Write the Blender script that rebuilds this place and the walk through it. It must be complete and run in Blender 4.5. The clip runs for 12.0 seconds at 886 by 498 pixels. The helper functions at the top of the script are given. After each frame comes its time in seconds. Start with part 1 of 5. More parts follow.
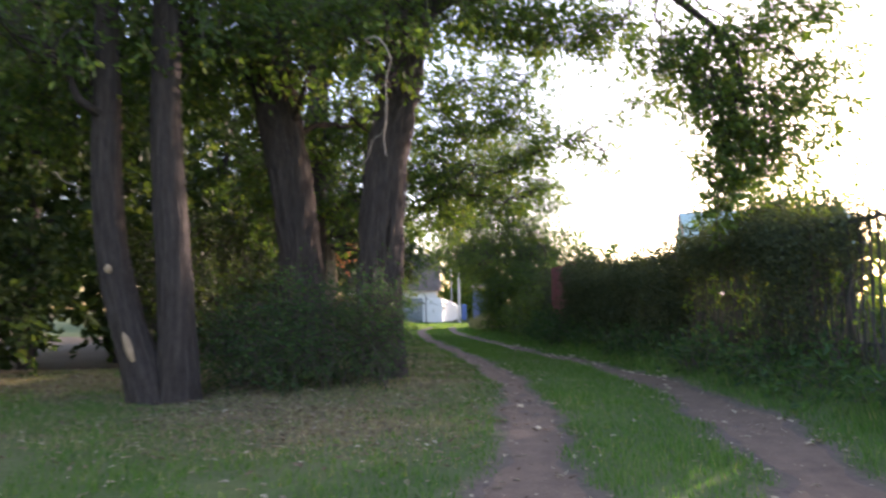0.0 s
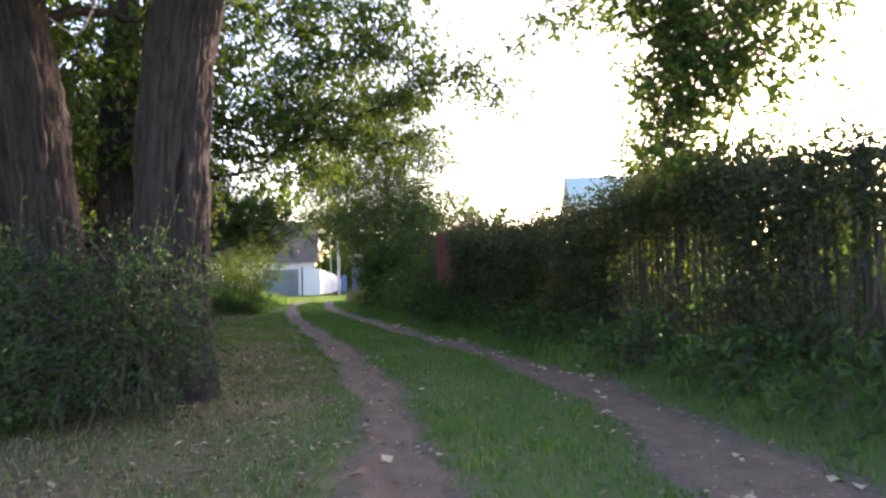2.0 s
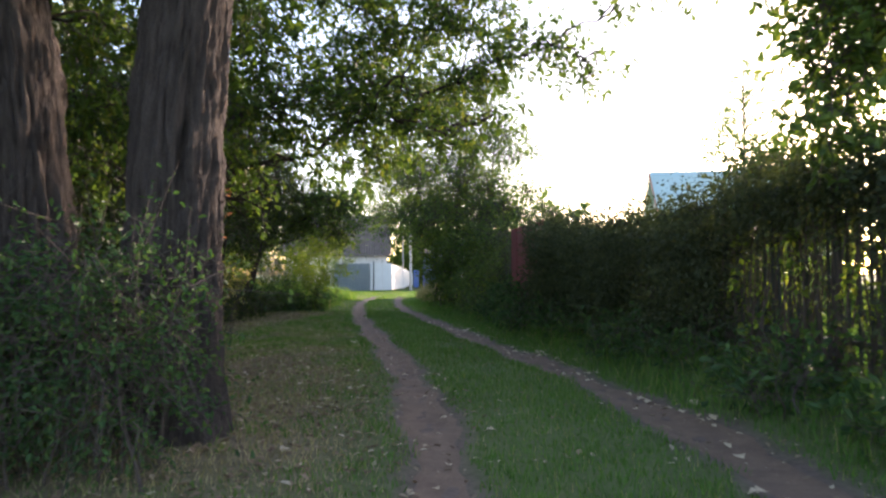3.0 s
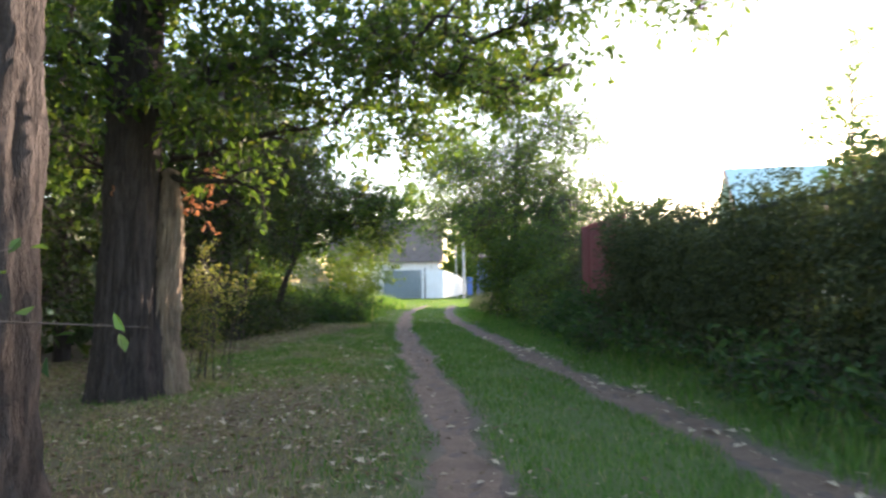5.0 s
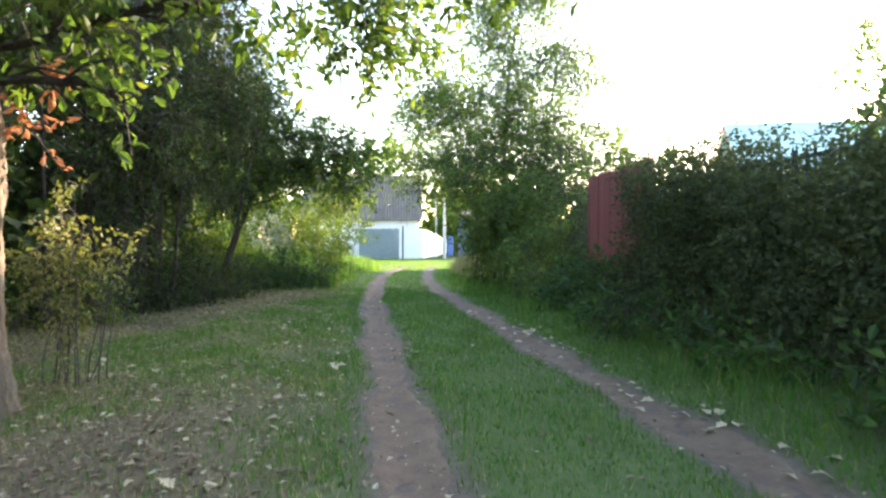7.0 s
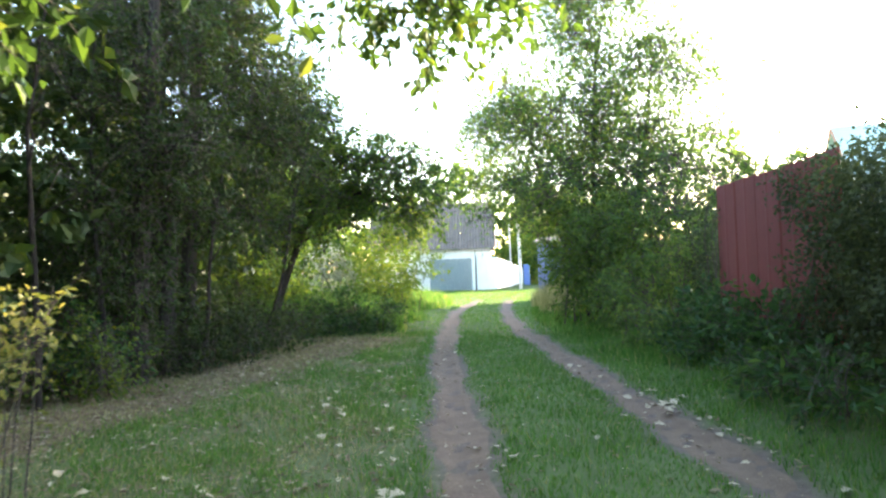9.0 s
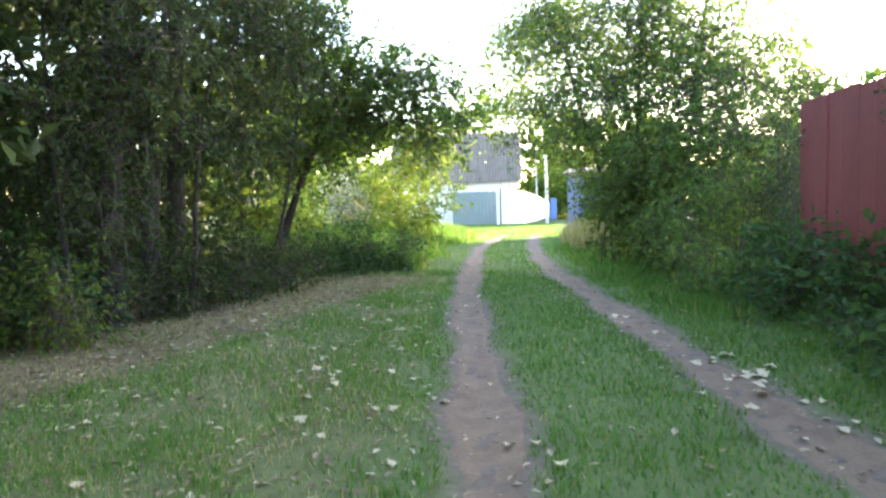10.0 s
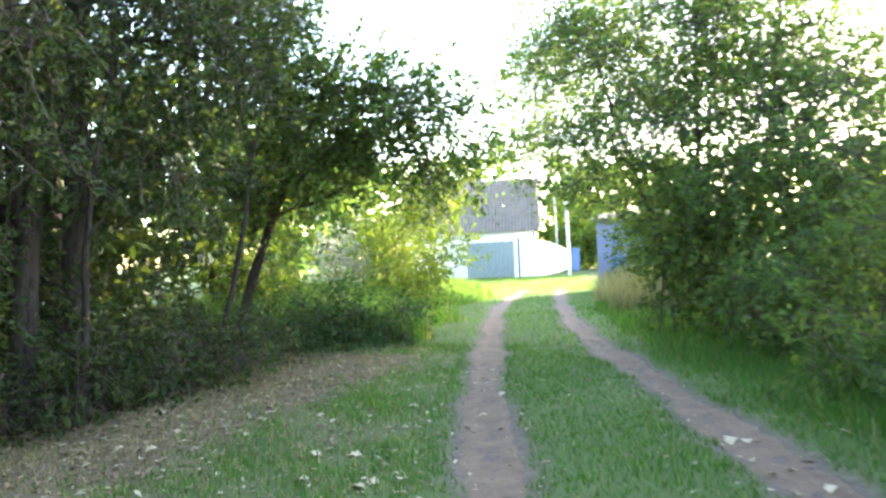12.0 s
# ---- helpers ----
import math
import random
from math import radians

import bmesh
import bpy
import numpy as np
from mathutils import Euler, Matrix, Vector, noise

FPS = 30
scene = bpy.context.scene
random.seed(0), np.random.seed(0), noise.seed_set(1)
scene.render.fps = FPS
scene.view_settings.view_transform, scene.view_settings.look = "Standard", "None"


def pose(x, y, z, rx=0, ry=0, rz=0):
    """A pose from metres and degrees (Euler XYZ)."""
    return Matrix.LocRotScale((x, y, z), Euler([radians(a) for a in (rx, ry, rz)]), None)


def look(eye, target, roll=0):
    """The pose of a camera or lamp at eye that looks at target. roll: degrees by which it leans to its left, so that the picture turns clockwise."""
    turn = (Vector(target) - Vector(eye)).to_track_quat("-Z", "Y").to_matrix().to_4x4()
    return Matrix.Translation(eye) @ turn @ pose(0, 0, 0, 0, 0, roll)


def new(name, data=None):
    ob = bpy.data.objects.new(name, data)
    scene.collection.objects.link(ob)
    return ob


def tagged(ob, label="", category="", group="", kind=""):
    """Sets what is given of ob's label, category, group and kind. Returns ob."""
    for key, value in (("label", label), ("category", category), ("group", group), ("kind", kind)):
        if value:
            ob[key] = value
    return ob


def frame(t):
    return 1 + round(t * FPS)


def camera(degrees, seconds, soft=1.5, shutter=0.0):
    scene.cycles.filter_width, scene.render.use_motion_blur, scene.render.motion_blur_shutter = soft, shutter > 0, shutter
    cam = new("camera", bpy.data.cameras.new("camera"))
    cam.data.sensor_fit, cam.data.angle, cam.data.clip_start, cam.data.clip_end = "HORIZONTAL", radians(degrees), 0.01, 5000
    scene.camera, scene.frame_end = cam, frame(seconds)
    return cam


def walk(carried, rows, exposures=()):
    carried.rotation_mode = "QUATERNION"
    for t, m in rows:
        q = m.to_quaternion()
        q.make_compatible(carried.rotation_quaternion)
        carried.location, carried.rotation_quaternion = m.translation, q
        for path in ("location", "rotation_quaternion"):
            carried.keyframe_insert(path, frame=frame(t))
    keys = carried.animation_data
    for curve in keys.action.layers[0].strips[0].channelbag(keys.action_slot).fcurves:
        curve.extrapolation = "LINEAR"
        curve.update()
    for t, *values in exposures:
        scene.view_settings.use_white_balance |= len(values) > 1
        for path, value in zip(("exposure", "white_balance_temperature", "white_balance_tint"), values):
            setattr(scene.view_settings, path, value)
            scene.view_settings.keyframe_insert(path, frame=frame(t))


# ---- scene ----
cam = camera(66.4, 12.0, soft=2.4, shutter=0.3)

PATH = [
    (0, (0.604, -2.318, 1.015), (0.172, -0.373, 1.195), -0.3),
    (0.5, (0.533, -1.56, 1.011), (0.323, 0.425, 1.128), -1.4),
    (1, (0.416, -0.762, 1.051), (0.234, 1.226, 1.173), -0.9),
    (1.5, (0.442, -0.027, 1.055), (0.533, 1.97, 1.123), -2.1),
    (2, (0.4, 0.831, 1.119), (0.301, 2.827, 1.203), -1.4),
    (2.5, (0.336, 1.539, 1.163), (0.223, 3.534, 1.256), -1.7),
    (3, (0.294, 2.341, 1.209), (-0.023, 4.314, 1.283), -0.1),
    (4.8, (-0.16, 4.691, 1.191), (-0.513, 6.659, 1.263), -0.2),
    (5, (-0.202, 4.991, 1.19), (-0.675, 6.932, 1.286), -0.3),
    (5.5, (-0.302, 5.661, 1.177), (-0.88, 7.574, 1.257), -0.2),
    (6, (-0.448, 6.399, 1.183), (-0.768, 8.372, 1.242), -1.1),
    (6.5, (-0.554, 7.007, 1.184), (-1.107, 8.929, 1.158), 1.2),
    (7, (-0.78, 7.687, 1.232), (-1.197, 9.643, 1.207), 0.3),
    (7.5, (-1.017, 8.36, 1.257), (-1.778, 10.208, 1.332), 0.3),
    (7.7, (-1.116, 8.629, 1.222), (-1.931, 10.453, 1.334), -0.2),
    (9.3, (-1.618, 10.51, 1.359), (-2.209, 12.42, 1.4), -1.8),
    (9.5, (-1.692, 10.815, 1.353), (-2.302, 12.72, 1.368), -1.1),
    (10, (-1.989, 11.547, 1.316), (-2.677, 13.42, 1.183), -1.4),
    (10.5, (-2.232, 12.163, 1.369), (-2.89, 14.047, 1.244), -3.6),
    (11, (-2.441, 12.919, 1.353), (-3.221, 14.761, 1.326), -4.0),
    (11.5, (-2.638, 13.611, 1.332), (-3.229, 15.522, 1.352), -3.7),
    (12, (-2.895, 14.362, 1.35), (-3.624, 16.224, 1.37), -2.4),
]
EXPOSURES = [(0.0, 2.27, 6500, 33), (0.5, 2.36, 6500, 36), (1.0, 2.28, 6500, 34), (1.5, 2.34, 6500, 36), (2.0, 2.46, 6500, 36), (2.5, 2.44, 6500, 36), (3.0, 2.18, 6500, 28), (5.0, 2.85, 6500, 24), (5.5, 2.95, 6500, 24), (6.5, 3.07, 6500, 20), (7.0, 3.4, 6500, 18), (7.5, 3.65, 6500, 15), (9.5, 3.64, 6500, 15), (10.0, 3.92, 6500, 18), (10.5, 4.2, 6500, 15), (11.0, 4.3, 6500, 14), (11.5, 4.15, 6500, 13), (12.0, 4.12, 6500, 15)]
walk(cam, [(t, look(eye, target, roll)) for t, eye, target, roll in PATH], EXPOSURES)

# ---- world and sun ----
SUN_AZ, SUN_EL = radians(30.0), radians(9.4)  # azimuth from +y towards +x
world = bpy.data.worlds.new("world")
scene.world = world
world.use_nodes = True
wn = world.node_tree
sky = wn.nodes.new("ShaderNodeTexSky")
sky.sky_type = "NISHITA"
sky.sun_disc = False
sky.sun_elevation = SUN_EL
sky.sun_rotation = SUN_AZ
sky.air_density, sky.dust_density, sky.ozone_density = 1.0, 1.2, 1.0
wn.links.new(sky.outputs[0], wn.nodes["Background"].inputs[0])
wn.nodes["Background"].inputs[1].default_value = 0.15
sun = new("sun", bpy.data.lights.new("sun", "SUN"))
sun.data.energy, sun.data.angle, sun.data.color = 2.4, radians(0.6), (1.0, 0.86, 0.66)
sun_way = Vector((math.sin(SUN_AZ) * math.cos(SUN_EL), math.cos(SUN_AZ) * math.cos(SUN_EL), math.sin(SUN_EL)))
sun.matrix_world = look(sun_way * 60, (0, 0, 0))

rng = np.random.default_rng(7)


# ---- materials ----
def nodes_of(name):
    m = bpy.data.materials.new(name)
    m.use_nodes = True
    nt = m.node_tree
    return m, nt, nt.nodes["Principled BSDF"]


def ramp(nt, fac, stops):
    r = nt.nodes.new("ShaderNodeValToRGB")
    while len(r.color_ramp.elements) < len(stops):
        r.color_ramp.elements.new(0.5)
    for e, (p, c) in zip(r.color_ramp.elements, stops):
        e.position, e.color = p, (*c, 1)
    nt.links.new(fac, r.inputs[0])
    return r.outputs[0]


def noise_tex(nt, scale, detail=4.0, rough=0.6, coords=None, stretch=None):
    n = nt.nodes.new("ShaderNodeTexNoise")
    n.inputs["Scale"].default_value, n.inputs["Detail"].default_value, n.inputs["Roughness"].default_value = scale, detail, rough
    tc = nt.nodes.new("ShaderNodeTexCoord")
    out = tc.outputs["Object"]
    if stretch:
        mp = nt.nodes.new("ShaderNodeMapping")
        mp.inputs["Scale"].default_value = stretch
        nt.links.new(out, mp.inputs[0])
        out = mp.outputs[0]
    nt.links.new(out, n.inputs["Vector"])
    return n.outputs["Fac"]


def mix(nt, fac, a, b, blend="MIX"):
    x = nt.nodes.new("ShaderNodeMix")
    x.data_type, x.blend_type = "RGBA", blend
    for k, v in ((0, fac), (6, a), (7, b)):
        if isinstance(v, (int, float)):
            x.inputs[k].default_value = v
        elif isinstance(v, tuple):
            x.inputs[k].default_value = (*v, 1)
        else:
            nt.links.new(v, x.inputs[k])
    return x.outputs[2]


def bump(nt, p, height, strength, distance=0.02):
    b = nt.nodes.new("ShaderNodeBump")
    b.inputs["Strength"].default_value, b.inputs["Distance"].default_value = strength, distance
    nt.links.new(height, b.inputs["Height"])
    nt.links.new(b.outputs[0], p.inputs["Normal"])


def leaf_material(name, stops, glow=0.45, rough=0.5, tint=(1.25, 1.2, 0.5), patch=(0.9, 0.35)):
    """Thin leaf: a waxy face, and light that passes through from behind."""
    m, nt, p = nodes_of(name)
    geo = nt.nodes.new("ShaderNodeNewGeometry")
    col = ramp(nt, geo.outputs["Random Per Island"], stops)
    nt.links.new(mix(nt, patch[1], col, ramp(nt, noise_tex(nt, patch[0], 4), [(0.3, (0.4, 0.45, 0.45)), (0.7, (1.0, 1.0, 0.9))]), "MULTIPLY"), p.inputs["Base Color"])
    p.inputs["Roughness"].default_value = rough
    p.inputs["Specular IOR Level"].default_value = 0.25
    tr = nt.nodes.new("ShaderNodeBsdfTranslucent")
    nt.links.new(mix(nt, 1.0, col, tint, "MULTIPLY"), tr.inputs[0])
    ms = nt.nodes.new("ShaderNodeMixShader")
    ms.inputs[0].default_value = glow
    nt.links.new(p.outputs[0], ms.inputs[1])
    nt.links.new(tr.outputs[0], ms.inputs[2])
    nt.links.new(ms.outputs[0], nt.nodes["Material Output"].inputs[0])
    return m


def plain_material(name, dark, light, scale=6.0, rough=0.8, metal=0.0, relief=0.3, fine=40.0, stretch=None, distance=0.01):
    m, nt, p = nodes_of(name)
    a = noise_tex(nt, scale, 5, 0.65, stretch=stretch)
    b = noise_tex(nt, fine, 3, 0.6, stretch=stretch)
    col = mix(nt, 0.4, ramp(nt, a, [(0.3, dark), (0.7, light)]), ramp(nt, b, [(0.3, dark), (0.7, light)]))
    nt.links.new(col, p.inputs["Base Color"])
    p.inputs["Roughness"].default_value, p.inputs["Metallic"].default_value = rough, metal
    bump(nt, p, b, relief, distance)
    return m


M_OAK = leaf_material("oak_leaf", [(0.0, (0.05, 0.095, 0.028)), (0.5, (0.085, 0.155, 0.038)), (0.85, (0.12, 0.20, 0.045)), (1.0, (0.18, 0.21, 0.05))], 0.5)
M_BUSH = leaf_material("bush_leaf", [(0.0, (0.03, 0.075, 0.03)), (0.6, (0.055, 0.13, 0.045)), (1.0, (0.10, 0.17, 0.05))], 0.4)
M_WOOD_LEAF = leaf_material("woodland_leaf", [(0.0, (0.030, 0.053, 0.020)), (0.6, (0.048, 0.086, 0.027)), (1.0, (0.09, 0.122, 0.036))], 0.4)
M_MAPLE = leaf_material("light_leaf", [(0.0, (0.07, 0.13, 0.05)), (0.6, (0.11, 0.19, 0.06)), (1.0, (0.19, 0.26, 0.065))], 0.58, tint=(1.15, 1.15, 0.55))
# yellow-green shrub leaf; on the fence it paints vine leaves as sunlit
M_GOLD = leaf_material("yellow_or_sunlit_leaf", [(0.0, (0.08, 0.15, 0.03)), (0.6, (0.13, 0.21, 0.04)), (1.0, (0.22, 0.26, 0.05))], 0.5)
# yellow-green leaf, lightened to carry sunlight that doesn't reach the sapling
M_SAPLING = leaf_material("sunlit_tone_sapling_leaf", [(0.0, (0.14, 0.17, 0.055)), (0.6, (0.22, 0.24, 0.085)), (1.0, (0.33, 0.31, 0.13))], 0.4)
M_ORANGE = leaf_material("orange_dead_leaf", [(0.0, (0.36, 0.15, 0.07)), (1.0, (0.56, 0.28, 0.14))], 0.4, tint=(1.1, 0.95, 0.8))
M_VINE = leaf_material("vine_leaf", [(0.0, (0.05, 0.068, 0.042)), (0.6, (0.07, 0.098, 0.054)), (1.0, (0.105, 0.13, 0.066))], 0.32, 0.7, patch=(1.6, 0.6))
M_SILVER = leaf_material("silver_leaf", [(0.0, (0.22, 0.27, 0.22)), (1.0, (0.38, 0.42, 0.34))], 0.3, tint=(1, 1, 0.9))
M_GRASS = leaf_material("grass_blade", [(0.0, (0.055, 0.152, 0.03)), (0.4, (0.082, 0.21, 0.04)), (0.75, (0.118, 0.255, 0.055)), (0.9, (0.18, 0.28, 0.08)), (1.0, (0.34, 0.32, 0.17))], 0.4, 0.6, patch=(1.3, 0.45))
M_DRYGRASS = leaf_material("dry_grass_blade", [(0.0, (0.17, 0.185, 0.09)), (0.5, (0.30, 0.275, 0.16)), (1.0, (0.52, 0.46, 0.31))], 0.3, 0.7)
M_LITTER = leaf_material("fallen_leaf_brown", [(0.0, (0.13, 0.085, 0.055)), (0.5, (0.25, 0.175, 0.12)), (0.85, (0.36, 0.275, 0.19)), (1.0, (0.62, 0.54, 0.42))], 0.12, 0.7, (1.0, 0.9, 0.7))
M_PALE = leaf_material("fallen_leaf_pale", [(0.0, (0.24, 0.18, 0.12)), (0.6, (0.38, 0.30, 0.20)), (1.0, (0.60, 0.52, 0.38))], 0.1, 0.6, (1.0, 0.95, 0.8))
M_TAN = plain_material("curled_dry_leaf", (0.34, 0.25, 0.15), (0.66, 0.57, 0.40), 7, 0.7, fine=30)
# pale grass; also the lawn's sunlit tone at the far bend
M_SUNGRASS = leaf_material("pale_or_sunlit_grass", [(0.0, (0.075, 0.185, 0.037)), (0.5, (0.12, 0.26, 0.053)), (0.85, (0.18, 0.31, 0.08)), (1.0, (0.38, 0.37, 0.20))], 0.45, 0.6)
M_TWIG = plain_material("twig_bark", (0.05, 0.04, 0.035), (0.11, 0.09, 0.075), 8, 0.9)
M_PALEVINE = plain_material("dry_vine", (0.22, 0.19, 0.155), (0.36, 0.32, 0.26), 12, 0.8)


def bark_material(name, dark, light):
    """Furrowed bark: grey ridges, and furrow shade painted near-black by the trunk's own ridge height."""
    m, nt, p = nodes_of(name)
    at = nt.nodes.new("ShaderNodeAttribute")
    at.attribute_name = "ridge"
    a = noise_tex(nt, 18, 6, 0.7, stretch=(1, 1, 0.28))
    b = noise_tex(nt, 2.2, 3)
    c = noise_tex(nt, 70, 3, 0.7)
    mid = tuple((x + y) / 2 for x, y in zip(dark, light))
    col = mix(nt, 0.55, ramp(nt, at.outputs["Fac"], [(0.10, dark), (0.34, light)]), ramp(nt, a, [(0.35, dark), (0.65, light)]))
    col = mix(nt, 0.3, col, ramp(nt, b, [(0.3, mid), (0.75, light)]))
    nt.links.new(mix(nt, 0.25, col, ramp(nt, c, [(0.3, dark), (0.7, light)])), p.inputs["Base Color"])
    p.inputs["Roughness"].default_value = 0.92
    p.inputs["Specular IOR Level"].default_value = 0.2
    bump(nt, p, a, 1.0, 0.06)
    return m


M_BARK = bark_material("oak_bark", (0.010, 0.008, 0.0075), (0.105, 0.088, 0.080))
# dead stem: ridge colour raised to stand in for direct sun
M_STUB = bark_material("sunlit_tone_stem_bark", (0.05, 0.034, 0.024), (0.44, 0.345, 0.25))
M_SCAR = plain_material("raw_wood", (0.26, 0.18, 0.115), (0.46, 0.34, 0.22), 10, 0.8, stretch=(1, 1, 0.3))


def ground_material():
    m, nt, p = nodes_of("ground_soil_and_turf")
    dirt = nt.nodes.new("ShaderNodeAttribute")
    dirt.attribute_name = "dirt"
    litter = nt.nodes.new("ShaderNodeAttribute")
    litter.attribute_name = "litter"
    n1, n2, n3 = noise_tex(nt, 1.3, 6), noise_tex(nt, 14, 5, 0.7), noise_tex(nt, 0.12, 4)
    turf = mix(nt, 0.55, ramp(nt, n1, [(0.3, (0.07, 0.115, 0.036)), (0.7, (0.13, 0.165, 0.062))]), ramp(nt, n2, [(0.3, (0.045, 0.065, 0.026)), (0.75, (0.19, 0.19, 0.095))]))
    turf = mix(nt, 0.35, turf, ramp(nt, n3, [(0.35, (0.06, 0.13, 0.03)), (0.65, (0.13, 0.18, 0.06))]))
    soil = mix(nt, 0.6, ramp(nt, n1, [(0.3, (0.11, 0.078, 0.064)), (0.7, (0.18, 0.13, 0.108))]), ramp(nt, n2, [(0.3, (0.09, 0.07, 0.055)), (0.75, (0.27, 0.21, 0.175))]))
    mould = mix(nt, 0.6, ramp(nt, n1, [(0.3, (0.12, 0.09, 0.06)), (0.7, (0.22, 0.165, 0.11))]), ramp(nt, n2, [(0.3, (0.07, 0.055, 0.035)), (0.75, (0.28, 0.22, 0.15))]))
    base = mix(nt, litter.outputs["Fac"], turf, mould)
    nt.links.new(mix(nt, dirt.outputs["Fac"], base, soil), p.inputs["Base Color"])
    p.inputs["Roughness"].default_value = 0.95
    p.inputs["Specular IOR Level"].default_value = 0.2
    bump(nt, p, n2, 0.6, 0.03)
    return m


M_GROUND = ground_material()
M_SOIL = plain_material("packed_soil", (0.12, 0.077, 0.052), (0.25, 0.17, 0.118), 5, 0.95, relief=0.6, fine=45, distance=0.015)
M_IRON = plain_material("painted_iron", (0.02, 0.026, 0.022), (0.05, 0.056, 0.048), 12, 0.85, 0.0)
M_RED = plain_material("red_oxide_sheet", (0.17, 0.032, 0.030), (0.25, 0.052, 0.046), 1.5, 0.7, 0.0, 0.15, 30, stretch=(1, 1, 0.3))
M_WHITE = plain_material("white_limewash", (0.62, 0.61, 0.58), (0.85, 0.84, 0.81), 2.0, 0.85)
M_WHITESTEEL = plain_material("white_painted_steel", (0.72, 0.73, 0.73), (0.86, 0.87, 0.87), 1.5, 0.5)
M_GREYDOOR = plain_material("blue_grey_boards", (0.13, 0.17, 0.19), (0.22, 0.27, 0.29), 3, 0.7, stretch=(4, 4, 0.5))
M_SLATE = plain_material("grey_asbestos_roof", (0.13, 0.103, 0.085), (0.23, 0.19, 0.16), 2, 0.85)
M_TEAL = plain_material("teal_sheet_roof", (0.35, 0.51, 0.49), (0.44, 0.60, 0.58), 1.0, 0.45, 0.0, 0.1)
M_FASCIA = plain_material("orange_brown_fascia", (0.35, 0.14, 0.08), (0.48, 0.22, 0.13), 3, 0.6)
M_PLASTER = plain_material("pale_plaster", (0.60, 0.54, 0.46), (0.75, 0.69, 0.60), 1.5, 0.9)
M_BLUE = plain_material("blue_paint", (0.05, 0.11, 0.33), (0.10, 0.19, 0.45), 2, 0.5)
M_PALEBLUE = plain_material("pale_blue_paint", (0.17, 0.19, 0.33), (0.26, 0.29, 0.44), 2, 0.6)
M_CONCRETE = plain_material("pale_concrete", (0.45, 0.44, 0.41), (0.64, 0.62, 0.58), 5, 0.9)
M_DARKGLASS = plain_material("window_glass", (0.02, 0.03, 0.035), (0.04, 0.05, 0.055), 1, 0.08, 0.0, 0.0)


# ---- mesh helpers ----
def adopt(ob, parent):
    """Make ob a part of parent, its vertices being given in the world."""
    ob.parent = parent
    if parent.data is None:
        ob.matrix_parent_inverse = parent.matrix_basis.inverted()


def mesh_object(name, verts, quads=None, tris=None, material=None, parent=None, label="", smooth=False):
    """One mesh object out of arrays of vertices, quads and triangles."""
    me = bpy.data.meshes.new(name)
    verts = np.asarray(verts, dtype=np.float32).reshape(-1, 3)
    nq = 0 if quads is None else len(quads)
    nt_ = 0 if tris is None else len(tris)
    loops = np.concatenate([np.asarray(a, dtype=np.int32).ravel() for a in (quads, tris) if a is not None and len(a)])
    me.vertices.add(len(verts))
    me.vertices.foreach_set("co", verts.ravel())
    me.loops.add(len(loops))
    me.loops.foreach_set("vertex_index", loops)
    me.polygons.add(nq + nt_)
    starts = np.concatenate([np.arange(nq) * 4, nq * 4 + np.arange(nt_) * 3]).astype(np.int32)
    me.polygons.foreach_set("loop_start", starts)
    me.polygons.foreach_set("use_smooth", np.full(nq + nt_, smooth))
    me.update(calc_edges=True)
    if material:
        me.materials.append(material)
    ob = new(name, me)
    if parent is not None:
        adopt(ob, parent)
    if label:
        tagged(ob, label)
    return ob


def part(name, bm, material, parent, label="", smooth=False):
    """A bmesh as one mesh object under a thing or a part."""
    me = bpy.data.meshes.new(name)
    if smooth:
        for f in bm.faces:
            f.smooth = True
    bm.to_mesh(me)
    bm.free()
    me.materials.append(material)
    ob = new(name, me)
    if parent is not None:
        adopt(ob, parent)
    if label:
        tagged(ob, label)
    return ob


def thing(name, at, label, category, group="", kind="", rz=0.0):
    ob = new(name)
    ob.empty_display_size = 0.2
    ob.matrix_basis = pose(*at, 0, 0, rz)
    return tagged(ob, label, category, group, kind)


def box(bm, x0, y0, z0, x1, y1, z1, bevel=0.0):
    made = bmesh.ops.create_cube(bm, size=1.0, matrix=Matrix.Translation(((x0 + x1) / 2, (y0 + y1) / 2, (z0 + z1) / 2)) @ Matrix.Diagonal((x1 - x0, y1 - y0, z1 - z0, 1)))
    if bevel:
        edges = {e for v in made["verts"] for e in v.link_edges}
        bmesh.ops.bevel(bm, geom=list(edges), offset=bevel, segments=1, affect="EDGES")
    return bm


def tube(points, radii, sides):
    """Vertices and quads of a tapered tube along points."""
    p = np.asarray(points, float)
    r = np.broadcast_to(np.asarray(radii, float), (len(p),))
    d = np.gradient(p, axis=0)
    d /= np.linalg.norm(d, axis=1, keepdims=True) + 1e-9
    ref = np.array([1.0, 0.13, 0.0]) if abs(d[:, 2]).mean() > 0.6 else np.array([0.05, 0.1, 1.0])
    u = np.cross(d, ref)
    u /= np.linalg.norm(u, axis=1, keepdims=True) + 1e-9
    v = np.cross(d, u)
    a = np.arange(sides) * 2 * np.pi / sides
    ring = p[:, None] + r[:, None, None] * (np.cos(a)[None, :, None] * u[:, None] + np.sin(a)[None, :, None] * v[:, None])
    n = len(p)
    i, j = np.meshgrid(np.arange(n - 1), np.arange(sides), indexing="ij")
    k = (j + 1) % sides
    q = np.stack([i * sides + j, i * sides + k, (i + 1) * sides + k, (i + 1) * sides + j], -1).reshape(-1, 4)
    return ring.reshape(-1, 3), q


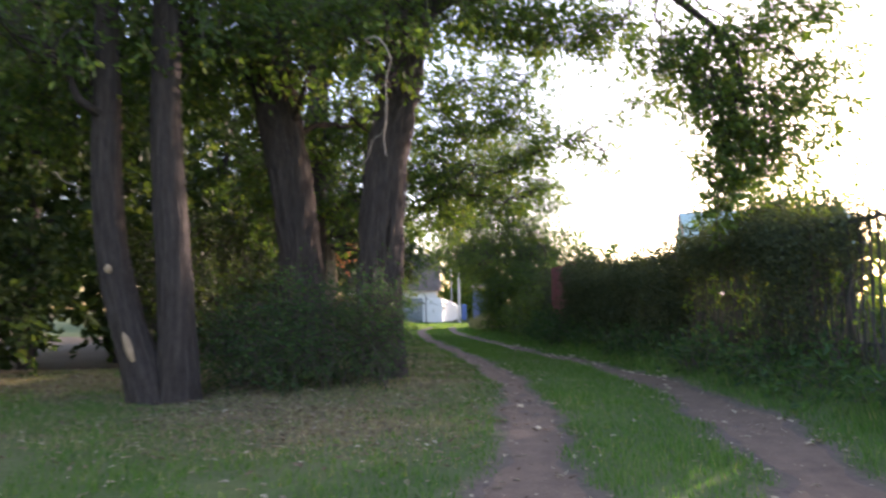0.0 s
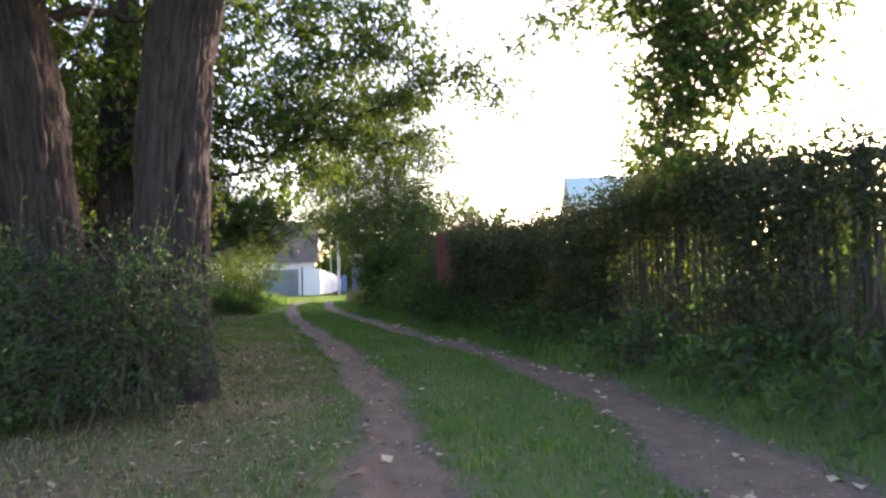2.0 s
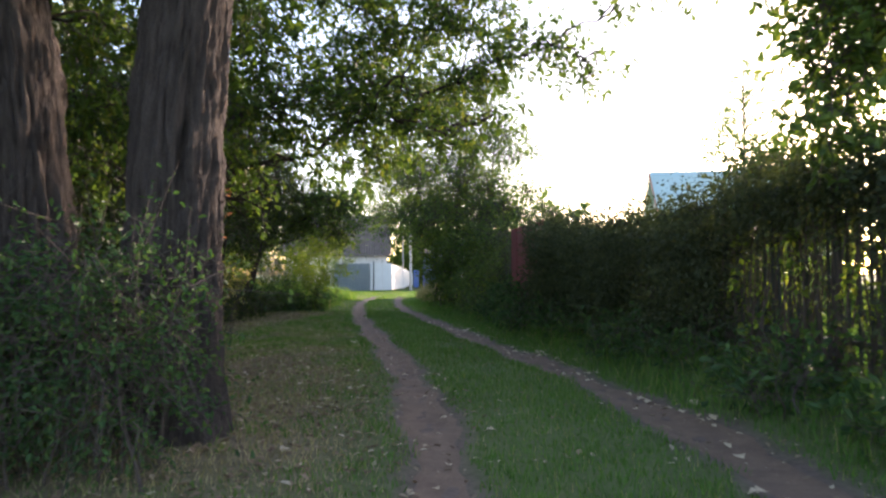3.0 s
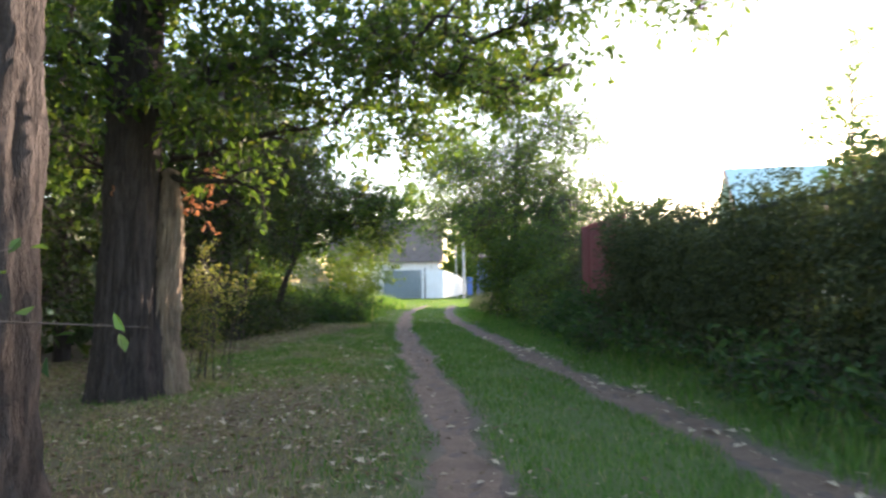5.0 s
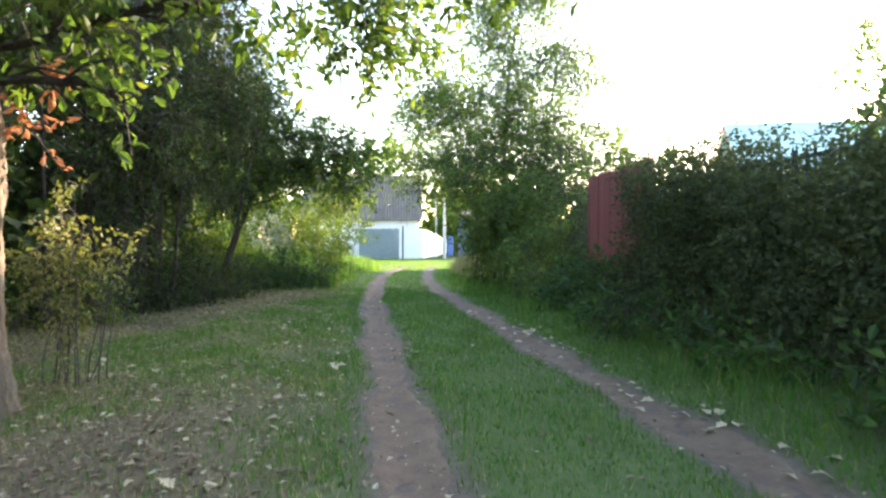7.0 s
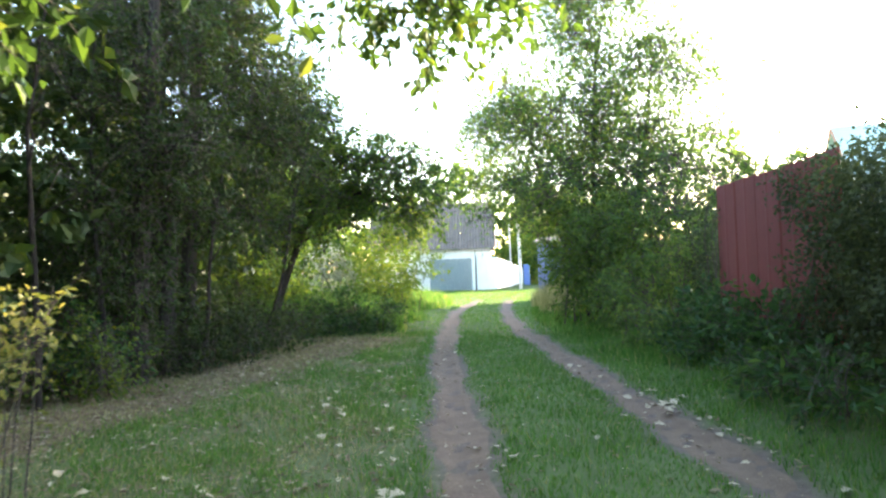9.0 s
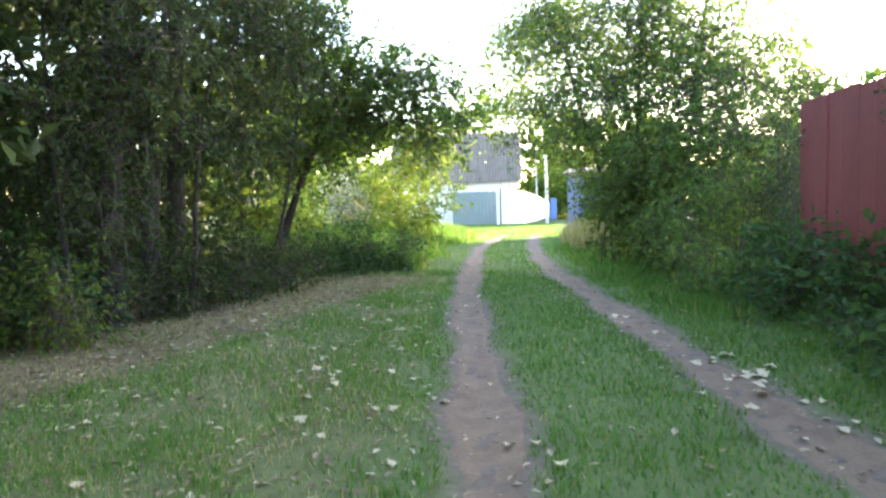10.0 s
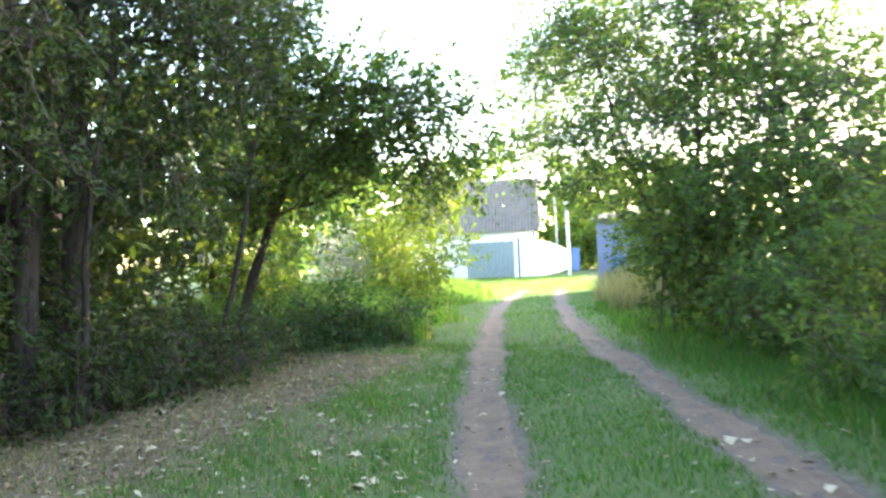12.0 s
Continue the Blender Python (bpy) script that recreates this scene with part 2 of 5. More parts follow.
def joined(tubes):
    vs, qs, n = [], [], 0
    for v, q in tubes:
        vs.append(v)
        qs.append(q + n)
        n += len(v)
    return np.concatenate(vs), np.concatenate(qs)


def curve(a, b, sag=0.0, wob=0.1, n=7):
    """A gently crooked line of points from a to b."""
    a, b = np.asarray(a, float), np.asarray(b, float)
    s = np.linspace(0, 1, n)[:, None]
    w = sum(rng.normal(0, wob / k, 3) * np.sin(np.pi * s * k) for k in (1, 2, 3)) + rng.normal(0, wob * 0.12, (n, 3)) * np.sin(np.pi * s)
    return a + (b - a) * s + np.array([0, 0, 1.0]) * (sag * np.sin(np.pi * s)) + w


LEAF = {  # outline in units of the leaf's length: x across, y along, z out of the leaf
    "diamond": (np.array([(0, 0, 0), (-0.3, 0.5, 0.07), (0, 1, -0.05), (0.3, 0.5, 0.07)]), np.array([(0, 3, 2, 1)]), None),
    "oval": (np.array([(0, 0, 0), (0, 0.52, -0.06), (0, 1, -0.16), (-0.24, 0.25, 0.05), (-0.27, 0.68, 0.0), (0.24, 0.25, 0.05), (0.27, 0.68, 0.0)]),
             np.array([(0, 1, 4, 3), (0, 5, 6, 1)]), np.array([(1, 2, 4), (1, 6, 2)])),
    "oak": (np.array([(0, 0, 0), (0.15, 0.26, 0.05), (0.25, 0.64, 0.05), (0, 1, -0.14), (-0.25, 0.64, 0.05), (-0.15, 0.26, 0.05)]), np.array([(0, 1, 2, 3), (0, 3, 4, 5)]), None),
}


def leaves(points, along, sizes, shape="diamond", flat=0.0):
    """Vertices, quads and tris of one leaf at each point, pointing roughly the given way."""
    tv, tq, tt = LEAF[shape]
    n = len(points)
    y = along + rng.normal(0, 0.45, (n, 3))
    y /= np.linalg.norm(y, axis=1, keepdims=True) + 1e-9
    up = rng.normal(0, 1, (n, 3)) * (1 - flat) + np.array([0, 0, 1.0]) * (0.55 + flat)
    x = np.cross(y, up)
    x /= np.linalg.norm(x, axis=1, keepdims=True) + 1e-9
    z = np.cross(x, y)
    s = np.asarray(sizes)[:, None, None]
    v = points[:, None] + s * (tv[None, :, 0:1] * x[:, None] + tv[None, :, 1:2] * y[:, None] + tv[None, :, 2:3] * z[:, None])
    off = (np.arange(n) * len(tv))[:, None, None]
    q = (tq[None] + off).reshape(-1, 4)
    t = None if tt is None else (tt[None] + off).reshape(-1, 3)
    return v.reshape(-1, 3), q, t


def in_ball(n, shell=0.5):
    d = rng.normal(0, 1, (n, 3))
    d /= np.linalg.norm(d, axis=1, keepdims=True)
    return d * (rng.random((n, 1)) ** shell)


def foliage(clumps, per_m3, size, per_twig=10, twig=0.32, droop=0.25, shell=0.45, spray=0.35):
    """Leaf places, their ways and sizes, and the twigs that carry them, filling ellipsoids (x, y, z, rx, ry, rz)."""
    pts, ways, sz, sticks = [], [], [], []
    for cx, cy, cz, rx, ry, rz in clumps:
        k = max(4, int(per_m3 * rx * ry * rz * 4.2 / per_twig))
        b = in_ball(k, shell)
        lump = np.array([noise.noise(Vector((p[0] * 1.9 + cx, p[1] * 1.9 + cy, p[2] * 1.9 + cz))) for p in b])
        b = b * (1.0 + 0.35 * lump[:, None])
        start = b * (rx, ry, rz) + (cx, cy, cz)
        out = b + rng.normal(0, 0.5, (k, 3)) - np.array([0, 0, droop])
        out /= np.linalg.norm(out, axis=1, keepdims=True)
        length = twig * rng.uniform(0.6, 1.4, (k, 1)) * np.where(rng.random((k, 1)) < spray, rng.uniform(1.4, 2.4, (k, 1)), 1.0)
        s = rng.random((k, per_twig, 1))
        p = start[:, None] + out[:, None] * length[:, None] * s + rng.normal(0, twig * 0.16, (k, per_twig, 3))
        w = out[:, None] * 0.7 + rng.normal(0, 0.6, (k, per_twig, 3)) - np.array([0, 0, droop])
        pts.append(p.reshape(-1, 3))
        ways.append(w.reshape(-1, 3))
        sz.append(size * rng.uniform(0.6, 1.25, k * per_twig))
        sticks.append(np.stack([start - out * length * 0.5, start + out * length], 1))
    return np.concatenate(pts), np.concatenate(ways), np.concatenate(sz), np.concatenate(sticks)


def stick_mesh(sticks, r0=0.006, r1=0.002):
    """Three-sided tapered sticks from (n, 2, 3) ends."""
    n = len(sticks)
    d = sticks[:, 1] - sticks[:, 0]
    d /= np.linalg.norm(d, axis=1, keepdims=True) + 1e-9
    u = np.cross(d, np.array([0.3, 0.2, 0.93]))
    u /= np.linalg.norm(u, axis=1, keepdims=True) + 1e-9
    v = np.cross(d, u)
    a = np.arange(3) * 2 * np.pi / 3
    o = np.cos(a)[None, :, None] * u[:, None] + np.sin(a)[None, :, None] * v[:, None]
    ring = np.concatenate([sticks[:, 0][:, None] + o * r0, sticks[:, 1][:, None] + o * r1], 1)
    base = (np.arange(n) * 6)[:, None, None]
    q = np.array([(0, 1, 4, 3), (1, 2, 5, 4), (2, 0, 3, 5)])[None] + base
    return ring.reshape(-1, 3), q.reshape(-1, 4)


def crown(parent, clumps, per_m3, size, material, shape="diamond", name="crown", label="", sticks=True, **kw):
    p, w, s, st = foliage(clumps, per_m3, size, **kw)
    v, q, t = leaves(p, w, s, shape)
    ob = mesh_object(name, v, q, t, material, parent, label)
    if sticks:
        v, q = stick_mesh(st)
        tagged(mesh_object("twigwork", v, q, None, M_TWIG, parent), kind="stuff")
    return ob


def trunk_mesh(points, radii, sides=90, step=0.06, flare=0.35, furrow=0.05, seed=0.0, crack=None):
    """A furrowed trunk: rings along a bent line, swollen at the foot, with bark ridges."""
    p, r = np.asarray(points, float), np.asarray(radii, float)
    length = np.concatenate([[0], np.cumsum(np.linalg.norm(np.diff(p, axis=0), axis=1))])
    s = np.arange(0, length[-1], step)
    c = np.stack([np.interp(s, length, p[:, i]) for i in range(3)], 1)
    k = 9
    pad = np.pad(c, ((k, k), (0, 0)), mode="reflect", reflect_type="odd")
    c = np.stack([np.convolve(pad[:, i], np.ones(2 * k + 1) / (2 * k + 1), "valid") for i in range(3)], 1)
    rad = np.interp(s, length, r)
    a = np.arange(sides) * 2 * np.pi / sides
    verts = np.zeros((len(s), sides, 3))
    ridges = np.zeros((len(s), sides))
    for i, (pt, h, rr) in enumerate(zip(c, s, rad)):
        for j, ang in enumerate(a):
            n1 = noise.noise(Vector((math.cos(ang) * 1.2 + seed, math.sin(ang) * 1.2, h * 0.5)))
            n2 = abs(noise.noise(Vector((math.cos(ang) * 8.6 + 0.9 * n1, math.sin(ang) * 8.6 + seed, h * 1.5 + n1))))
            n3 = abs(noise.noise(Vector((math.cos(ang) * 14 + 1.2 * n1, math.sin(ang) * 14 - seed, h * 5.5 + n1)))) if sides > 100 else 0.0
            foot = flare * math.exp(-max(h, 0) / 0.28) * (0.75 + 0.6 * noise.noise(Vector((math.cos(ang) * 1.7, math.sin(ang) * 1.7, seed))))
            q = rr * (1 + 0.07 * n1 + foot) + furrow * (n2 * 1.6 + n3 * 0.9 - 0.4)
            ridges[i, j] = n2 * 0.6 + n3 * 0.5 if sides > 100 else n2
            if crack:
                q -= crack[3] * math.exp(-(((ang - crack[0] + math.pi + 0.10 * math.sin(h * 7)) % (2 * math.pi) - math.pi) / 0.09) ** 2) * math.exp(-((h - crack[1]) / crack[2]) ** 4)
            verts[i, j] = (pt[0] + q * math.cos(ang), pt[1] + q * math.sin(ang), pt[2])
    n = len(s)
    i, j = np.meshgrid(np.arange(n - 1), np.arange(sides), indexing="ij")
    k2 = (j + 1) % sides
    quads = np.stack([i * sides + j, i * sides + k2, (i + 1) * sides + k2, (i + 1) * sides + j], -1).reshape(-1, 4)
    cap = np.array([[(n - 1) * sides + m, (n - 1) * sides + m + 1, len(verts.reshape(-1, 3))] for m in range(sides - 1)] + [[n * sides - 1, (n - 1) * sides, n * sides]])
    verts = np.concatenate([verts.reshape(-1, 3), c[-1:] + (0, 0, 0.05)])
    return verts, quads, cap, np.append(ridges.ravel(), 0.2)


def trunk(parent, data, material, name="trunk"):
    v, q, cap, ridge = data
    ob = mesh_object(name, v, q, cap, material, parent, smooth=True)
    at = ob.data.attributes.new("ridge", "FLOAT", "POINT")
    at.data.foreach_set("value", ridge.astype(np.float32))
    return ob


def limbs(parent, starts, clumps, r0=0.09, sub=5, material=None, sag=0.3, reach=0.8, fork=False):
    """Limbs into each clump, forking inside it: from the trunk, or, with fork, from the clump next nearer to it.
    Gives back the small leafy tufts that sit along the limbs."""
    tufts = []
    reaches = [float(np.linalg.norm(np.asarray(c[:3]) - np.asarray(a))) for c, a in zip(clumps, starts)]
    for k, (c, a) in enumerate(zip(clumps, starts)):
        c = np.asarray(c, float)
        far = reaches[k]
        thick = r0
        if fork and far > 1.7:
            nearer = [j for j in range(len(clumps)) if reaches[j] < far - 0.5]
            if nearer:
                j = min(nearer, key=lambda j: np.linalg.norm(np.asarray(clumps[j][:3]) - c[:3]) + 0.25 * reaches[j])
                a = clumps[j][:3]
                thick = r0 * max(0.35, 1 - 0.11 * reaches[j])
                far = float(np.linalg.norm(c[:3] - np.asarray(a)))
        main = curve(a, c[:3], sag * far * 0.5, 0.05 + 0.05 * far, 9)
        tubes = [tube(main, np.linspace(thick, thick * 0.3, 9), 8)]
        for i in (4, 5, 7):
            if far > 1.0 and main[i][2] > 3.1:
                tufts.append((*(main[i] + rng.normal(0, 0.12, 3)), 0.34, 0.32, 0.22))
        for _ in range(sub):
            i = int(rng.integers(3, 9))
            e = c[:3] + in_ball(1, 0.5)[0] * c[3:] * reach
            tubes.append(tube(curve(main[i], e, 0.08, 0.10, 6), np.linspace(r0 * 0.35, r0 * 0.08, 6), 5))
        v, q = joined(tubes)
        mesh_object("limb", v, q, None, material or M_BARK, parent, smooth=True)
    return tufts


# ---- the lane ----
RUT_L = [(0.45, -8), (0.42, -3), (0.31, 1), (0.05, 4), (-0.47, 7), (-1.02, 9), (-1.61, 11), (-2.31, 13), (-3.03, 15), (-3.71, 17), (-4.42, 19), (-5.12, 21), (-5.71, 23), (-6.28, 25), (-7.0, 27.5), (-7.7, 30), (-8.27, 33), (-8.82, 36.5), (-9.3, 40), (-9.5, 60)]
RUT_R = [(2.2, -8), (2.1, -3), (2.0, 1), (1.95, 4), (1.66, 7), (1.08, 9), (0.40, 11), (-0.32, 13), (-1.06, 15), (-1.82, 17), (-2.53, 19), (-3.24, 21), (-4.0, 23), (-4.68, 25), (-5.41, 27.5), (-6.07, 30), (-6.77, 33), (-7.48, 36.5), (-8.0, 40), (-8.2, 60)]



def smooth_line(points):
    ys = np.arange(-8, 60, 0.1)
    xs = np.interp(ys, [p[1] for p in points], [p[0] for p in points])
    k = np.ones(23) / 23
    return ys, np.convolve(np.pad(xs, 11, mode="edge"), k, "valid")


YS, XL = smooth_line(RUT_L)
_, XR = smooth_line(RUT_R)
FENCE_P, FENCE_D = np.array([3.57, 5.73]), np.array([-0.277, 0.961])


def fence_at(s):
    """A place s metres along the fence from its reference point."""
    return FENCE_P + FENCE_D * s


def fence_side(x, y):
    """Signed distance from the fence, positive behind it."""
    return (x - FENCE_P[0]) * 0.961 + (y - FENCE_P[1]) * 0.277


def lump(x, y, f, seed=0.0):
    x, y = np.asarray(x), np.asarray(y)
    return (np.sin(x * f + 1.3 * np.sin(y * f * 0.7 + seed)) + np.sin(y * f * 1.13 + 1.7 * np.sin(x * f * 0.6 + seed * 2) + seed)
            + 0.5 * np.sin((x + y) * f * 2.3 + seed) + 0.5 * np.sin((x - y) * f * 2.1 - seed)) / 3.0


def rut_distance(x, y):
    """Distance to the nearer rut's middle."""
    return np.minimum(abs(x - np.interp(y, YS, XL)) / left_wide(y), abs(x - np.interp(y, YS, XR)) / right_wide(y)) * 0.95


def left_wide(y):
    return 1 + 0.25 * np.clip((5.5 - y) / 3, 0, 1)


def right_wide(y):
    return 1 + 0.55 * np.clip((9.5 - y) / 4, 0, 1)


def rut_half(y):
    return 0.24 - 0.05 * np.clip((y - 22) / 8, 0, 1) + 0.05 * np.sin(y * 1.7) + 0.03 * np.sin(y * 4.1 + 1)


def ground_height(x, y):
    x, y = np.asarray(x, float), np.asarray(y, float)
    near = (abs(x) < 40) & (y < 80) & (y > -30)
    z = 0.02 * lump(x, y, 1.1) + 0.008 * lump(x, y, 4.3, 2.0)
    d = rut_distance(x, y)
    z = z - 0.045 * np.exp(-(d / 0.24) ** 2)
    b = fence_side(x, y)
    z = z + 0.30 / (1 + np.exp(-(b + 0.75) / 0.16)) * (y < 24)
    left = np.interp(y, YS, XL) - x
    z = z - 0.04 * np.clip(left - 1.2, 0, 5) * np.clip((y - 7.5) / 3, 0, 1) * np.clip((24 - y) / 4, 0, 1)
    for cx, cy, h, w in ((-2.4, 6.7, 0.16, 0.9), (-3.6, 6.7, 0.16, 0.9)):
        z = z + h * np.exp(-((x - cx) ** 2 + (y - cy) ** 2) / w ** 2)
    return np.where(near, z, 0.0)


def litter_amount(x, y):
    """How far the leaf litter under the oaks hides the turf."""
    left = np.interp(y, YS, XL) - x
    under = 1 / (1 + np.exp(-(left - 0.7 - 0.35 * lump(x, y, 1.4, 5.0)) / 0.25))
    edge = np.exp(-((x + 7.6 - 0.1 * (y - 18)) / 1.6) ** 2)
    near = under * np.exp(-np.maximum(0, y - 12.6) / 0.8) * np.clip(0.85 + 0.4 * lump(x, y, 1.7, 1.0), 0, 1) * np.clip((y - 1.2) / 2.4, 0, 1) * (1 - np.clip((left - 3.0) / 1.5, 0, 0.8) * np.clip((5.5 - y) / 1.5, 0, 1))
    strip = np.clip((-6.35 + 0.03 * (y - 16) - x) * 2.2 + 0.35 * lump(x, y, 1.5, 3.0), 0, 1) * (y > 12) * (y < 23)
    woods = np.clip((-9.0 - x) * 0.5, 0, 1) * (x > -18) * (y < 26)
    thin = 0.34 * np.clip(0.6 + 0.9 * lump(x, y, 1.6, 4.0), 0, 1) * np.clip((left - 0.45) * 3, 0, 1) * (y > 9) * (y < 22) * (x > -9)
    return np.clip(np.maximum(np.maximum(near, strip), np.maximum(woods, thin)), 0, 1)


def ground():
    def lines(a, b, step, far):
        out = [0.0]
        g = step
        while out[-1] < far:
            out.append(out[-1] + g)
            g *= 1.35
        t = np.array(out[1:])
        return np.concatenate([a - t[::-1], np.arange(a, b + step / 2, step), b + t])
    xs, ys = lines(-11, 5, 0.14, 1800), lines(-4, 34, 0.22, 1800)
    gx, gy = np.meshgrid(xs, ys, indexing="ij")
    v = np.stack([gx, gy, ground_height(gx, gy)], -1).reshape(-1, 3)
    n, m = len(xs), len(ys)
    i, j = np.meshgrid(np.arange(n - 1), np.arange(m - 1), indexing="ij")
    q = np.stack([i * m + j, (i + 1) * m + j, (i + 1) * m + j + 1, i * m + j + 1], -1).reshape(-1, 4)
    ob = mesh_object("ground", v, q, None, M_GROUND, None, smooth=True)
    d = rut_distance(v[:, 0], v[:, 1]) - 0.06 * lump(v[:, 0], v[:, 1], 5.0)
    dirt = np.clip(1 - (d - rut_half(v[:, 1]) * 0.9) / 0.12, 0, 1) * np.clip((39.0 - v[:, 1]) / 2.0, 0, 1) * (v[:, 1] > -9)
    for key, val in (("dirt", dirt), ("litter", litter_amount(v[:, 0], v[:, 1]))):
        at = ob.data.attributes.new(key, "FLOAT", "POINT")
        at.data.foreach_set("value", val.astype(np.float32))
    tagged(ob, "grassy ground with leaf litter and worn soil", "ground", kind="structure")


ground()


def rut(name, xs, wide, label):
    """The bare wheel track: a strip of packed soil just above the worn ground."""
    ys = np.arange(-5, 39, 0.1)
    c = np.interp(ys, YS, xs)
    cols = np.linspace(-1, 1, 9)
    hw = rut_half(ys) * 0.92 * np.clip((39.4 - ys) / 3.0, 0.15, 1) * wide(ys)
    x = c[:, None] + cols[None] * (hw + 0.05 * lump(c, ys, 6.0) + 0.025 * lump(c, ys, 15.0, 1.0))[:, None]
    y = np.broadcast_to(ys[:, None], x.shape)
    z = ground_height(x, y) + 0.006 - 0.018 * (abs(cols[None]) > 0.95)
    z = z + 0.006 * lump(x, y, 9.0)
    v = np.stack([x, y, z], -1).reshape(-1, 3)
    n, m = x.shape
    i, j = np.meshgrid(np.arange(n - 1), np.arange(m - 1), indexing="ij")
    q = np.stack([i * m + j, i * m + j + 1, (i + 1) * m + j + 1, (i + 1) * m + j], -1).reshape(-1, 4)
    tagged(mesh_object(name, v, q, None, M_SOIL, None, smooth=True), label, "dirt track", "wheel tracks", "structure")


rut("road_rut", XL, left_wide, "bare brown wheel rut of packed soil in grass")
rut("road_rut", XR, right_wide, "bare brown wheel rut of packed soil in grass")


# ---- trees ----
def oak(name, label, at, stems, clumps, starts, per_m3=620, size=0.12, leaf=M_OAK, r0=0.06, group="", flare=0.35, sub=6, furrow=0.045, shape="oak", bark=None, crack=None, fork=False, **airy):
    t = thing(name, (*at, 0), label, "tree", group)
    for k, (pts, radii) in enumerate(stems):
        big = radii[0] > 0.3
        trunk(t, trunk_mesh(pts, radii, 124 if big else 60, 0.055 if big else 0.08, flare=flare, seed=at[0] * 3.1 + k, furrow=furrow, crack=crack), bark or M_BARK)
    tufts = limbs(t, starts, clumps, r0, sub, sag=0.2, fork=fork)
    crown(t, list(clumps) + (tufts if fork else []), per_m3, size, leaf, shape, **airy)
    return t


# twin-stemmed oak with pale scars
TREE_A = oak("oak_tree", "twin-stemmed oak with dark bark and pale scars", (-4.2, 4.5),
             [([(-4.2, 4.5, -0.1), (-4.42, 4.5, 0.45), (-4.72, 4.5, 1.1), (-4.95, 4.5, 2.1), (-5.0, 4.5, 3.4), (-5.1, 4.5, 6.5)], [0.24, 0.21, 0.19, 0.17, 0.15, 0.1]),
              ([(-4.0, 4.62, -0.1), (-4.05, 4.65, 0.5), (-4.12, 4.7, 1.1), (-4.33, 4.75, 2.6), (-4.45, 4.8, 4.0), (-4.5, 4.8, 7.0)], [0.25, 0.22, 0.2, 0.18, 0.16, 0.1])],
             [(-5.6, 4.9, 4.6, 1.3, 1.2, 0.9), (-6.6, 5.6, 3.9, 1.1, 1.0, 0.9), (-4.2, 5.2, 4.9, 1.2, 1.0, 0.8), (-6.9, 5.0, 5.4, 1.3, 1.2, 0.9), (-5.0, 4.6, 6.2, 1.6, 1.6, 1.0), (-5.4, 3.6, 4.0, 0.8, 0.6, 0.5)],
             [(-5.0, 4.5, 3.2), (-5.0, 4.5, 2.6), (-4.45, 4.8, 3.6), (-5.05, 4.5, 4.2), (-4.5, 4.8, 5.2), (-5.0, 4.5, 3.3)], flare=0.25, furrow=0.025, per_m3=380)
TREE_C = oak("oak_tree", "tall oak with dark furrowed leaning trunk", (-3.57, 6.75),
             [([(-3.46, 6.75, -0.1), (-3.47, 6.75, 0.8), (-3.50, 6.75, 1.7), (-3.67, 6.75, 2.9), (-3.94, 6.75, 4.1), (-4.5, 6.85, 7.5)], [0.35, 0.30, 0.275, 0.285, 0.31, 0.22])],
             [(-4.4, 6.3, 4.9, 1.2, 1.0, 0.8), (-3.1, 6.2, 5.0, 1.0, 0.8, 0.7), (-5.6, 7.6, 5.3, 1.4, 1.2, 1.0), (-4.0, 8.0, 6.2, 1.7, 1.5, 1.0), (-2.95, 5.9, 4.2, 0.45, 0.4, 0.35), (-4.9, 8.6, 3.9, 1.0, 0.9, 0.7), (-3.1, 8.8, 4.3, 0.9, 0.9, 0.7)],
             [(-3.8, 6.75, 3.8), (-3.8, 6.75, 4.0), (-3.85, 6.8, 4.4), (-3.9, 6.8, 5.2), (-3.7, 6.75, 3.7), (-3.75, 6.75, 3.2), (-3.75, 6.75, 3.4)], per_m3=520)
TREE_B = oak("oak_tree", "large oak with split furrowed bark beside lane", (-2.27, 6.66),
             [([(-2.30, 6.66, -0.1), (-2.30, 6.66, 0.6), (-2.28, 6.66, 1.6), (-2.27, 6.66, 2.4), (-2.17, 6.66, 3.4), (-1.97, 6.68, 4.2), (-1.5, 6.8, 7.5)], [0.37, 0.32, 0.30, 0.29, 0.26, 0.25, 0.18])],
             [(-2.1, 5.6, 4.6, 0.8, 0.6, 0.6), (-1.7, 6.0, 5.2, 1.0, 0.8, 0.6), (-0.9, 7.2, 6.0, 1.4, 1.2, 0.7), (-3.0, 8.2, 5.8, 1.2, 1.0, 0.8), (-1.85, 5.5, 3.75, 0.3, 0.25, 0.35)],
             [(-2.16, 6.66, 3.8), (-2.16, 6.66, 4.2), (-2.1, 6.7, 5.0), (-2.1, 6.7, 4.8), (-2.16, 6.6, 4.0)], crack=(radians(-49), 2.15, 0.38, 0.085))
